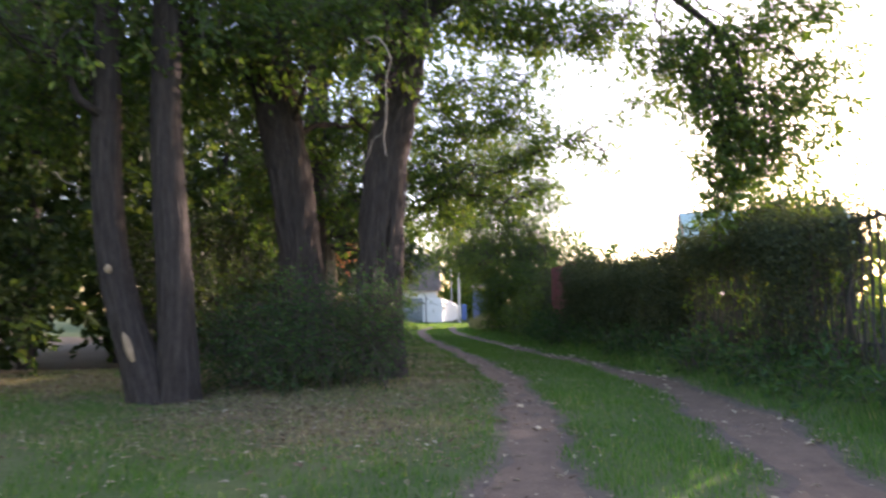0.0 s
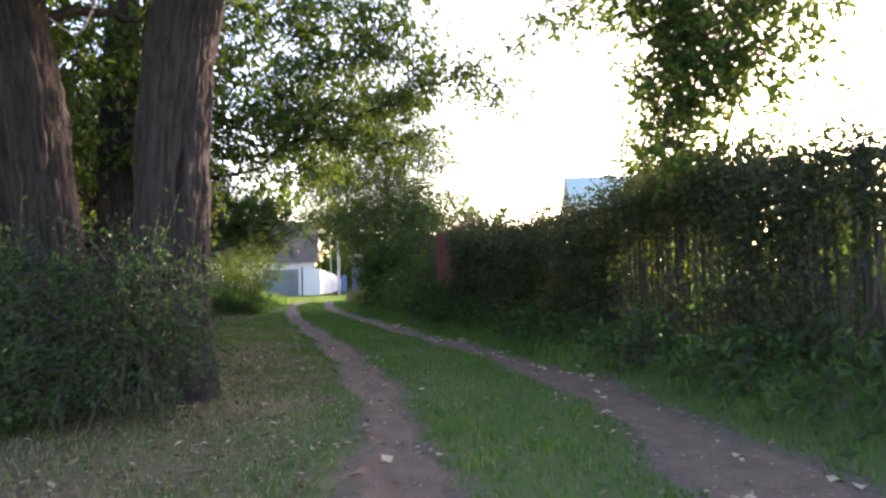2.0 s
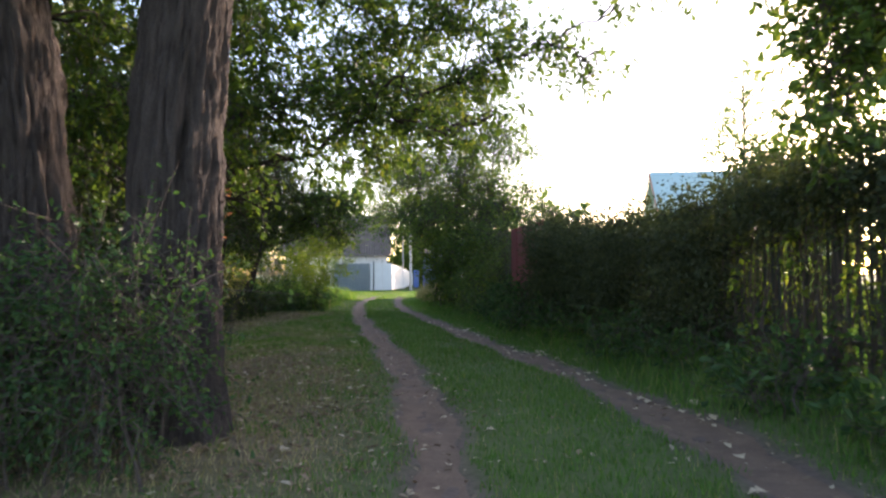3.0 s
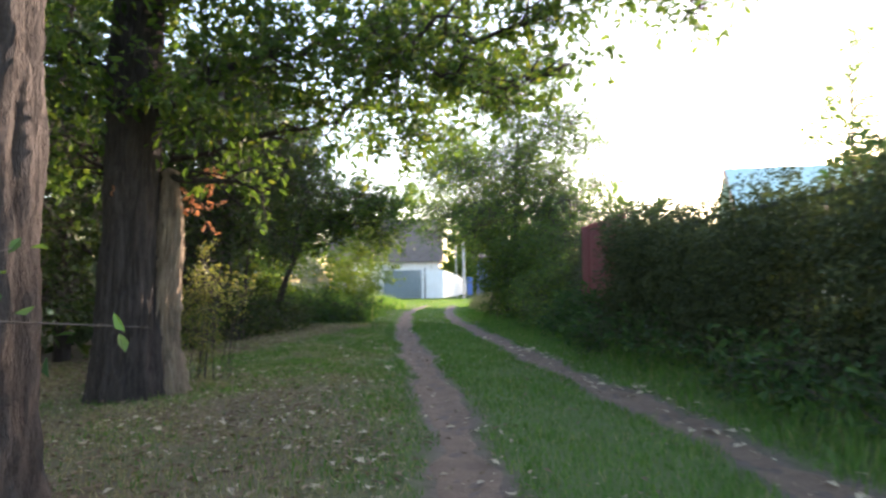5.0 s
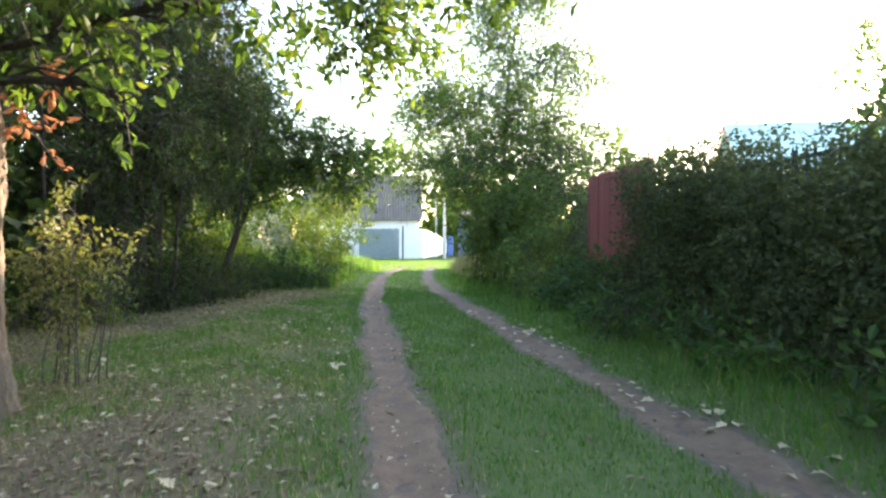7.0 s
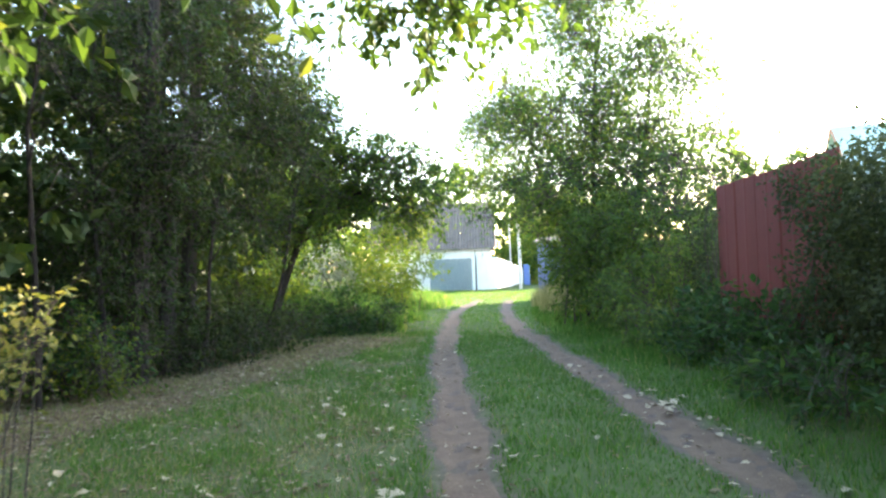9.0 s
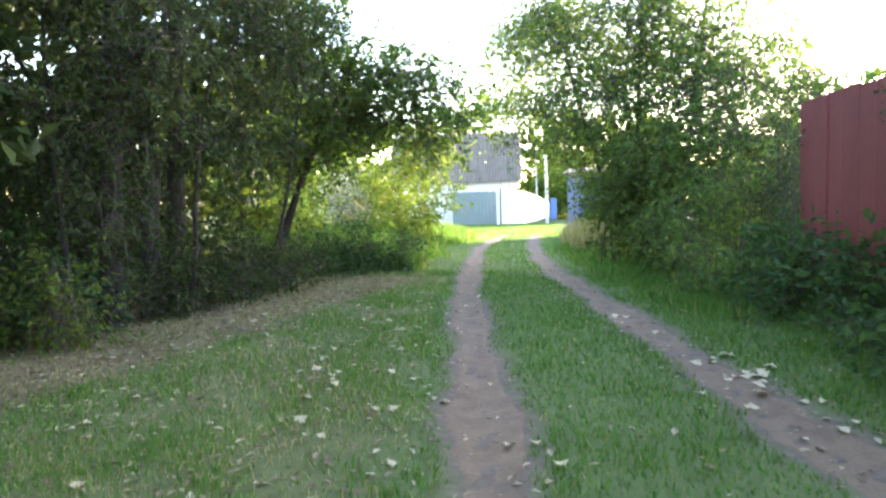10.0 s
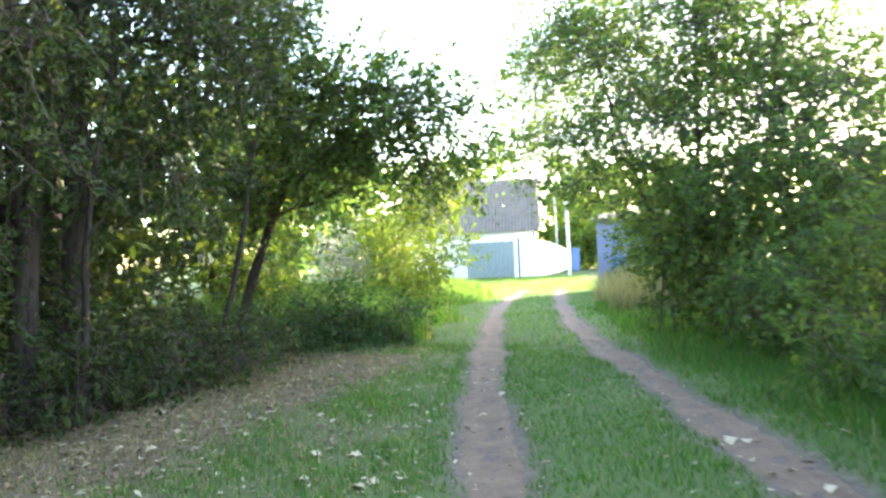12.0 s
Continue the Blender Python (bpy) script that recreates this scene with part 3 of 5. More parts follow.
DC = [(-4.35, 11.5, 3.4, 0.9, 0.8, 0.6), (-4.5, 12.0, 2.75, 0.6, 0.6, 0.45), (-3.6, 12.0, 3.75, 0.9, 0.8, 0.6), (-3.35, 12.5, 3.1, 0.65, 0.6, 0.4), (-3.95, 11.9, 2.1, 0.2, 0.2, 0.2),
      (-2.5, 12.5, 3.8, 0.8, 0.8, 0.5), (-1.75, 13.0, 4.1, 0.7, 0.7, 0.45), (-0.8, 13.2, 4.5, 0.7, 0.7, 0.4), (0.3, 13.3, 4.9, 0.8, 0.7, 0.45), (1.0, 13.6, 4.5, 0.5, 0.5, 0.35),
      (-1.2, 13.8, 5.6, 1.2, 1.0, 0.6), (-2.7, 14.5, 5.6, 1.3, 1.1, 0.8), (-6.4, 11.0, 3.8, 0.9, 0.8, 0.7), (-6.2, 11.6, 2.7, 0.55, 0.5, 0.45),
      (-5.0, 12.0, 5.0, 1.6, 1.4, 0.9), (-1.3, 12.5, 3.35, 0.5, 0.5, 0.35), (-0.6, 12.7, 3.65, 0.5, 0.45, 0.35), (-3.4, 13.6, 4.6, 0.9, 0.9, 0.6), (-2.4, 14.6, 4.4, 0.9, 0.8, 0.6), (-3.4, 15.6, 3.9, 1.0, 0.9, 0.8), (2.0, 11.4, 5.3, 0.7, 0.6, 0.4), (-2.5, 13.6, 6.5, 1.1, 0.9, 0.45), (-0.9, 13.4, 6.4, 0.9, 0.8, 0.4), (-3.6, 14.0, 6.4, 0.9, 0.8, 0.5)]
TREE_D = oak("oak_tree", "broad oak with dark trunk and spreading low crown", (-5.45, 11.58),
             [([(-5.43, 11.55, -0.4), (-5.45, 11.58, 0.6), (-5.46, 11.6, 1.6), (-5.47, 11.65, 2.6), (-5.5, 11.7, 4.0), (-5.3, 11.8, 8.0)], [0.43, 0.35, 0.29, 0.275, 0.26, 0.18])],
             [(x, y, z, p * 0.92, q * 0.92, r * 0.92) for x, y, z, p, q, r in DC], [(-5.47, 11.65, max(2.3, min(c[2] - 0.3, 5.5))) for c in DC], per_m3=690, r0=0.05, sub=7, fork=True, spray=0.15, twig=0.3)
# dead orange leaves among its lowest boughs
crown(TREE_D, [(-5.05, 12.0, 2.2, 0.13, 0.13, 0.10), (-4.82, 12.1, 2.45, 0.12, 0.12, 0.09), (-5.3, 11.6, 2.35, 0.09, 0.09, 0.07), (-4.92, 12.05, 2.05, 0.10, 0.10, 0.08)], 2400, 0.085, M_ORANGE, "oak", "dead_leaves", "withered orange leaves", per_twig=8, twig=0.15)
# the broken dead stem beside it
stem = thing("dead_tree_stem", (-5.20, 11.8, 0), "broken dead stem, ridged bark coloured pale as if sunlit", "dead tree")
data = trunk_mesh([(-5.13, 11.8, -0.2), (-5.18, 11.8, 0.4), (-5.20, 11.8, 0.8), (-5.17, 11.8, 1.3), (-5.12, 11.82, 1.7), (-5.10, 11.82, 2.0), (-5.14, 11.84, 2.5)], [0.235, 0.20, 0.185, 0.175, 0.14, 0.10, 0.055], 120, 0.035, 0.35, 0.055, 3.3)
trunk(stem, data, M_STUB)
v, q = tube(curve((-5.14, 11.75, 1.75), (-5.28, 11.62, 2.15), -0.06, 0.02, 6), np.linspace(0.045, 0.015, 6), 8)
mesh_object("branch_stub", v, q, None, M_STUB, stem, smooth=True)


# ---- the fence ----
def fence_pose(s, off=0.0, z=0.0):
    x, y = fence_at(s)
    return Matrix.Translation((x + 0.961 * off, y + 0.277 * off, z)) @ Matrix.Rotation(math.atan2(0.961, -0.277), 4, "Z")


def shared_part(name, me, m, parent):
    ob = new(name, me)
    ob.parent = parent
    ob.matrix_parent_inverse = parent.matrix_basis.inverted()
    ob.matrix_basis = m
    return ob


fence = thing("picket_fence", (*fence_at(0), 0), "dark iron picket fence along a grassy lane", "fence")
bm = box(bmesh.new(), -0.011, -0.011, 0.30, 0.011, 0.011, 1.99)
for v_ in bm.verts:
    if v_.co.z > 1:
        v_.co.z += 0.05
bmesh.ops.create_cone(bm, cap_ends=True, segments=4, radius1=0.02, radius2=0.0, depth=0.07, matrix=Matrix.Translation((0, 0, 2.075)))
picket_mesh = bpy.data.meshes.new("picket")
bm.to_mesh(picket_mesh)
bm.free()
picket_mesh.materials.append(M_IRON)
S0, S1 = -9.5, 15.4
for k in range(int((S1 - S0) / 0.132)):
    s = S0 + k * 0.132
    lean = Matrix.Rotation(random.uniform(-0.015, 0.015), 4, "X") @ Matrix.Rotation(random.uniform(-0.02, 0.02), 4, "Y")
    shared_part("picket", picket_mesh, fence_pose(s, 0, random.uniform(-0.02, 0.02)) @ lean, fence)
post_mesh = bpy.data.meshes.new("post")
bm = box(bmesh.new(), -0.03, -0.03, -0.1, 0.03, 0.03, 2.0, 0.006)
bm.to_mesh(post_mesh)
bm.free()
post_mesh.materials.append(M_IRON)
for s in np.arange(S0, S1 + 0.1, 2.52):
    shared_part("post", post_mesh, fence_pose(s, 0.045, 0.1), fence)
    for z in (0.62, 2.0):
        bm = box(bmesh.new(), 0, -0.018, z - 0.02, 2.52, 0.018, z + 0.02, 0.004)
        bm.transform(fence_pose(s, 0.03))
        part("rail", bm, M_IRON, fence)

# red sheet panels at its far end
panel = thing("metal_fence_panel", (*fence_at(14.2), 0), "rusty red painted sheet-metal fence panel", "fence panel")
for k in range(5):
    s0 = 15.45 - (k + 1) * 0.64
    bm = bmesh.new()
    prof = [(0.0, 0.0), (0.02, 0.012), (0.05, 0.012), (0.07, 0.0), (0.31, 0.003), (0.34, 0.008), (0.36, 0.008), (0.39, 0.003), (0.668, 0.0)]
    cols = []
    for u, w in prof:
        cols.append([bm.verts.new((u, w, z)) for z in (0.46, 1.4, 2.40 + 0.012 * math.sin(k * 2.0))])
    for a, b in zip(cols, cols[1:]):
        for i in range(2):
            bm.faces.new((a[i], b[i], b[i + 1], a[i + 1]))
    r = bmesh.ops.extrude_face_region(bm, geom=list(bm.faces))
    bmesh.ops.translate(bm, verts=[g for g in r["geom"] if isinstance(g, bmesh.types.BMVert)], vec=(0, -0.004, 0))
    bmesh.ops.recalc_face_normals(bm, faces=bm.faces)
    bm.transform(fence_pose(s0, -0.06 + 0.006 * (k % 2)))
    part("sheet", bm, M_RED, panel)
for z in (0.75, 2.05):
    bm = box(bmesh.new(), 12.3, -0.02, z - 0.025, 15.45, 0.02, z + 0.025, 0.004)
    bm.transform(fence_pose(0, -0.025))
    part("cross_rail", bm, M_IRON, panel)


# ---- the vine over the fence ----
def vine(at_s, clumps, per_m3, label, size=0.056, leaf=None):
    """clumps: (s along the fence, z, half length, half height, half depth, offset)."""
    t = thing("climbing_vine", (*fence_at(at_s), 0), label, "climbing plant", "vines on the fence")
    balls = []
    for s, z, a, h, d, off in clumps:
        x, y = fence_at(s)
        balls.append((x + 0.961 * off, y + 0.277 * off, z, d + a * 0.277, a, h))
    p, w, sz, st = foliage(balls, per_m3, size, per_twig=9, twig=0.22, droop=0.45, shell=0.4, spray=0.15)
    v, q, tr = leaves(p, w, sz, "diamond")
    mesh_object("foliage", v, q, tr, leaf or M_VINE, t)
    stems = []
    for s, z, a, h, d, off in clumps:
        for _ in range(4):
            g = fence_at(s + rng.uniform(-a, a))
            e = fence_at(s + rng.uniform(-a, a))
            stems.append(tube(curve((g[0], g[1], 0.1), (e[0] + rng.normal(0, 0.08), e[1], z + h * rng.uniform(0, 0.8)), 0, 0.07, 7), np.linspace(0.014, 0.005, 7), 5))
    for v, q in stems[:40]:
        mesh_object("stem", v, q, None, M_TWIG, t)


vine(1.5, [(0.05, 2.0, 0.2, 0.24, 0.12, 0), (0.45, 1.95, 0.35, 0.3, 0.18, 0), (1.05, 1.9, 0.4, 0.4, 0.24, 0), (1.65, 1.9, 0.42, 0.42, 0.26, 0), (2.15, 2.0, 0.35, 0.34, 0.26, 0), (1.1, 1.25, 0.34, 0.5, 0.2, 0), (1.7, 1.25, 0.4, 0.55, 0.24, 0), (1.2, 0.6, 0.4, 0.4, 0.22, 0), (1.85, 0.6, 0.4, 0.4, 0.24, 0), (0.45, 0.5, 0.4, 0.25, 0.2, 0), (0.1, 1.2, 0.06, 0.45, 0.06, 0)],
     5400, "dark climbing vine thick over the iron pickets")
vine(1.3, [(s, z, 0.3, 0.24, 0.18, 0.04) for s in (0.45, 0.95, 1.45, 1.95) for z in (1.62, 1.95)], 6800, "thick dark vine along the top of the pickets")
# same vine, in a brighter leaf colour that stands in for sun
vine(0.5, [(0.5, 1.2, 0.35, 0.5, 0.08, 0.05)], 900, "sparse vine leaves between the pickets, sunlight painted into colour", 0.09, M_GOLD)
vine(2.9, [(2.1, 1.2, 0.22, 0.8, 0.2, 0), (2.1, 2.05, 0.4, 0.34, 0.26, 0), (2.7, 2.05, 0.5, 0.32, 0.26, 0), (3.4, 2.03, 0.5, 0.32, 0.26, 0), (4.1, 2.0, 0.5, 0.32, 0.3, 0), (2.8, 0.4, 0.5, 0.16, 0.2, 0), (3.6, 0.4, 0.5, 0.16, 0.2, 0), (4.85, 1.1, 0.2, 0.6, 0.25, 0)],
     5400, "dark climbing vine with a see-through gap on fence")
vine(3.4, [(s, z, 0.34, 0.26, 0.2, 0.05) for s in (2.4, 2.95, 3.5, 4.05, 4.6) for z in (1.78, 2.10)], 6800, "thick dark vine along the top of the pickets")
# gap leaves: the vine again, backlight put into a yellower colour
vine(3.3, [(2.9, 1.2, 0.45, 0.5, 0.1, 0.06), (3.6, 1.25, 0.4, 0.5, 0.1, 0.06), (4.25, 1.2, 0.35, 0.55, 0.14, 0.03)], 1000, "sparse vine leaves between the pickets, sunlight painted into colour", 0.09, M_GOLD)
vine(3.4, [(2.7, 1.0, 0.35, 0.5, 0.08, 0.0), (3.4, 1.3, 0.4, 0.5, 0.08, 0.0), (4.2, 1.2, 0.4, 0.6, 0.1, 0.0), (3.8, 0.8, 0.4, 0.25, 0.1, 0.0)], 1900, "thin dark vine leaves over the pickets")
vine(7.5, [(s, z + 0.10 * math.sin(s * 2.7), 0.62, 0.46 + 0.06 * math.sin(s * 4.1 + z), 0.33 + 0.11 * math.sin(s * 3.3 + 2 * z), 0.10 * math.sin(s * 5.1 + 3 * z)) for s in np.arange(5.1, 10.4, 0.75) for z in (0.5, 1.12, 1.70) if not (s > 6.4 and s < 6.7 and z == 1.12)], 6200, "dense dark climbing vine covering iron fence")
vine(11.6, [(s, z, 0.6, 0.5, 0.36, -0.02) for s in np.arange(10.6, 12.7, 0.7) for z in (0.6, 1.25, 1.9)] + [(13.0, 2.15, 0.4, 0.22, 0.22, 0), (13.0, 0.7, 0.4, 0.35, 0.2, -0.1)], 5600, "dense dark climbing vine hanging over red panel")
vine(15.9, [(15.7, 1.9, 0.25, 0.5, 0.24, 0.05), (15.7, 1.1, 0.25, 0.5, 0.24, 0.05), (16.1, 0.5, 0.3, 0.4, 0.3, 0), (16.4, 1.6, 0.4, 0.8, 0.4, 0.3)], 5000, "dark climbing vine at the end of red panel")


# ---- the oak's great bough, arching over the lane and hanging beyond it ----
BOUGH = [(-2.1, 6.7, 4.7), (-1.2, 7.0, 5.8), (0.2, 7.4, 6.3), (1.5, 7.7, 5.9), (2.4, 7.85, 5.1), (2.75, 7.9, 4.2), (2.85, 7.9, 3.4), (2.7, 7.9, 2.8)]
v, q = tube(BOUGH, [0.13, 0.11, 0.085, 0.065, 0.045, 0.03, 0.018, 0.008], 10)
mesh_object("limb", v, q, None, M_BARK, TREE_B, smooth=True)
BC = [(2.42, 7.9, 2.75, 0.25, 0.28, 0.45), (2.48, 7.9, 3.5, 0.36, 0.35, 0.5), (2.2, 7.9, 4.3, 0.45, 0.4, 0.4), (1.7, 7.85, 4.9, 0.5, 0.45, 0.35), (3.0, 7.9, 3.9, 0.5, 0.45, 0.4), (3.1, 7.9, 3.15, 0.45, 0.4, 0.4), (3.7, 8.0, 4.2, 0.55, 0.5, 0.35),
      (3.6, 8.0, 3.4, 0.4, 0.4, 0.3), (2.8, 7.9, 4.9, 0.6, 0.5, 0.3), (3.6, 8.0, 5.2, 0.6, 0.5, 0.3), (-0.9, 9.0, 5.9, 0.9, 0.7, 0.35), (0.2, 9.2, 5.8, 0.7, 0.6, 0.35), (1.0, 8.8, 5.6, 0.6, 0.5, 0.3)]
limbs(TREE_B, [BOUGH[4], BOUGH[4], BOUGH[4], BOUGH[3], BOUGH[4], BOUGH[5], BOUGH[4], BOUGH[5], BOUGH[3], BOUGH[3], BOUGH[1], BOUGH[2], BOUGH[3]], BC, 0.028, 6, sag=0.12)
crown(TREE_B, BC, 2300, 0.105, M_OAK, "oak", "bough_foliage")
crown(TREE_B, [(2.36, 7.75, 2.3, 0.2, 0.22, 0.3), (2.42, 7.7, 2.65, 0.24, 0.25, 0.42), (2.45, 7.75, 3.2, 0.3, 0.3, 0.45), (2.4, 7.8, 3.9, 0.36, 0.35, 0.5), (2.75, 7.7, 3.4, 0.3, 0.3, 0.4), (2.2, 7.8, 4.6, 0.4, 0.35, 0.4)], 2600, 0.105, M_OAK, "oak", "hanging_foliage", "dense hanging leaf column", twig=0.22)
for k, (p0, p1) in enumerate((((-1.38, 4.2, 3.6), (-1.41, 4.2, 2.5)), ((-1.45, 4.25, 2.95), (-1.95, 4.5, 2.55)), ((-5.3, 4.1, 2.6), (-4.9, 4.2, 2.25)))):
    pts = curve(p0, p1, 0.0, 0.05, 9)
    pts[-1] += (0.0, -0.06, 0.07)
    v, q = tube(pts, np.linspace(0.007, 0.004, 9), 6)
    mesh_object("dry_twig", v, q, None, M_PALEVINE, TREE_B if k < 2 else TREE_A, "pale bare hanging twig", smooth=True)
v, q = tube(curve((-2.1, 5.6, 4.4), (-1.38, 4.2, 3.6), 0.1, 0.04, 8), np.linspace(0.014, 0.007, 8), 6)
mesh_object("dry_twig", v, q, None, M_PALEVINE, TREE_B, "pale bare hanging twig", smooth=True)
for c, s_ in (((-4.74, 4.31, 1.5), (0.045, 0.03, 0.055)), ((-4.42, 4.28, 0.62), (0.05, 0.03, 0.19))):
    bm = bmesh.new()
    bmesh.ops.create_icosphere(bm, subdivisions=2, radius=1.0)
    for v_ in bm.verts:
        v_.co = Vector((v_.co.x * s_[0], v_.co.y * s_[1], v_.co.z * s_[2])) * (1 + 0.25 * noise.noise(v_.co * 2.0 + Vector(c)))
    bm.transform(Matrix.Translation(c) @ Matrix.Rotation(-0.4, 4, "Y"))
    part("bark_scar", bm, M_SCAR, TREE_A, "pale raw wood scar", True)


def shrub(name, label, at, clumps, per_m3, size, leaf, shape="oak", stems=14, category="shrub", group="", foot=0.25, sticks=True, thin=1.0, **kw):
    t = thing(name, (*at, 0), label, category, group)
    p, w, sz, st = foliage(clumps, per_m3, size, **kw)
    v, q, tr = leaves(p, w, sz, shape)
    mesh_object("foliage", v, q, tr, leaf, t)
    tubes = []
    for k in range(stems):
        c = clumps[int(rng.integers(len(clumps)))]
        e = np.array(c[:3]) + in_ball(1)[0] * np.array(c[3:]) * 0.9
        f = 0.75 if foot > 0.3 else 0.35
        b = (at[0] * (1 - f) + c[0] * f + rng.normal(0, 0.09), at[1] * (1 - f) + c[1] * f + rng.normal(0, 0.09), -0.05)
        tubes.append(tube(curve(b, e, 0.05, 0.03, 7), np.linspace(0.010, 0.003, 7) * thin * (1 + 0.3 * e[2]), 5))
    for v, q in tubes:
        mesh_object("stem", v, q, None, M_TWIG, t)
    if sticks:
        v, q = stick_mesh(st, 0.004, 0.0015)
        tagged(mesh_object("twigwork", v, q, None, M_TWIG, t), kind="stuff")
    return t


shrub("garden_shrub", "yellow-green shrub just behind the fence", (4.1, 8.7), [(3.35, 8.8, 2.75, 0.5, 0.45, 0.5), (3.9, 8.7, 2.3, 0.55, 0.5, 0.5), (4.5, 8.6, 2.2, 0.5, 0.5, 0.55), (4.1, 8.7, 1.4, 0.6, 0.5, 0.6)], 700, 0.09, M_GOLD)
# shrubs under the oaks
shrub("shrub", "bushy dark green shrub at the foot of oaks", (-3.4, 5.9), [(-4.0, 5.8, 0.55, 0.5, 0.45, 0.5), (-3.5, 5.9, 0.8, 0.5, 0.45, 0.6), (-3.0, 5.85, 0.9, 0.45, 0.4, 0.6), (-3.4, 5.5, 0.4, 0.7, 0.4, 0.4)], 4200, 0.056, M_BUSH, "oak", stems=14, twig=0.25, foot=0.4)
shrub("shrub", "feathery green shrub in front of large oak", (-2.3, 5.85), [(-2.35, 5.9, 1.05, 0.42, 0.35, 0.5), (-1.95, 5.95, 0.95, 0.3, 0.3, 0.5), (-2.2, 5.8, 0.55, 0.5, 0.4, 0.45), (-2.75, 5.7, 0.6, 0.45, 0.4, 0.5)], 5000, 0.046, M_BUSH, "oak", stems=12, twig=0.22, foot=0.31)
shrub("sapling", "yellow-green young shrub beside dead stem, colour brightened as sunlit", (-5.3, 12.9), [(-5.5, 12.8, 0.85, 0.24, 0.24, 0.42), (-5.3, 12.8, 1.15, 0.2, 0.2, 0.45), (-5.22, 12.8, 1.6, 0.09, 0.09, 0.28), (-4.9, 12.95, 0.95, 0.16, 0.15, 0.28), (-4.75, 12.95, 1.2, 0.08, 0.08, 0.12), (-5.35, 12.9, 0.5, 0.25, 0.22, 0.2)], 6000, 0.056, M_SAPLING, stems=12, twig=0.2, foot=0.12, thin=0.5)


# ---- the wood on the lane's other side ----
def wood_tree(name, label, at, height, r, clumps, leaf=M_WOOD_LEAF, per_m3=850, size=0.084, lean=(0, 0), shape="oak", sub=5):
    t = thing(name, (*at, 0), label, "tree", "trees of the wood")
    top = (at[0] + lean[0], at[1] + lean[1])
    data = trunk_mesh([(at[0], at[1], -0.3), (at[0] + lean[0] * 0.2, at[1] + lean[1] * 0.2, height * 0.3), (*top, height)], [r, r * 0.8, r * 0.35], 18, 0.16, 0.3, 0.02, at[0])
    trunk(t, data, M_BARK)
    limbs(t, [(at[0] + lean[0] * 0.2, at[1] + lean[1] * 0.2, max(0.7, min(c[2] - 0.8, height * 0.7))) for c in clumps], clumps, r * 0.34, sub)
    crown(t, clumps, per_m3, size, leaf, shape, sticks=size < 0.12)


def bushy(cx, cy, z0, z1, r, n=6):
    """Clumps that fill a bushy tree from z0 to z1."""
    out = []
    for k in range(n):
        a = k * 2.4 + cx
        z = z0 + (z1 - z0) * (k + 0.5) / n
        rr = r * (0.55 + 0.45 * math.sin(math.pi * (k + 0.7) / (n + 0.6)))
        out.append((cx + 0.55 * rr * math.cos(a), cy + 0.55 * rr * math.sin(a), z, rr * 0.8, rr * 0.8, (z1 - z0) / n * 0.95))
    return out


GARDEN = [(7.4, 28.6, 4.9, 1.0, 1.1, 1.2), (8.6, 28.9, 5.3, 1.2, 1.2, 1.2), (9.9, 29.2, 5.0, 1.3, 1.2, 1.4), (7.8, 28.8, 3.0, 1.4, 1.4, 1.5), (9.6, 29.0, 2.8, 1.7, 1.4, 1.6)]
wood_tree("garden_tree", "dense rounded green tree behind the fence", (8.4, 29.0), 5.2, 0.14, GARDEN, leaf=M_BUSH, per_m3=260, size=0.17)
AIRY = [(6.4, 28.0, 6.2, 0.55, 0.5, 0.45), (6.0, 28.0, 5.6, 0.4, 0.4, 0.35), (6.9, 28.1, 7.1, 0.5, 0.5, 0.5), (7.3, 28.1, 8.0, 0.5, 0.45, 0.5), (7.6, 28.2, 8.9, 0.4, 0.35, 0.45), (8.0, 28.3, 7.1, 0.5, 0.4, 0.4), (7.2, 28.1, 6.2, 0.5, 0.5, 0.4)]
wood_tree("garden_tree", "slim airy light green tree behind fence", (7.2, 28.1), 8.7, 0.07, AIRY, leaf=M_MAPLE, per_m3=800, size=0.125)
DENSE = "dense dark green woodland tree with low branches"
wood_tree("woodland_tree", DENSE, (-8.7, 17.9), 6.5, 0.16, [(-8.7, 17.7, 1.5, 0.8, 0.7, 0.8), (-8.3, 18.0, 2.5, 0.8, 0.8, 0.8), (-8.4, 18.2, 3.6, 1.0, 1.0, 0.9), (-8.8, 18.3, 4.9, 1.3, 1.2, 1.0), (-9.3, 17.6, 2.2, 1.0, 0.9, 0.9), (-9.0, 17.8, 0.6, 0.7, 0.6, 0.5), (-7.8, 17.9, 3.2, 0.6, 0.6, 0.5)], lean=(0.4, 0.2))
wood_tree("woodland_tree", DENSE, (-9.2, 19.6), 7.0, 0.15, [(-9.8, 19.4, 1.3, 0.7, 0.7, 0.7), (-8.2, 19.8, 2.4, 0.8, 0.8, 0.8), (-7.7, 20.0, 3.5, 0.9, 0.9, 0.8), (-8.3, 20.0, 4.9, 1.3, 1.2, 1.0), (-9.0, 19.8, 6.2, 1.5, 1.4, 1.0)], lean=(0.3, 0.2))
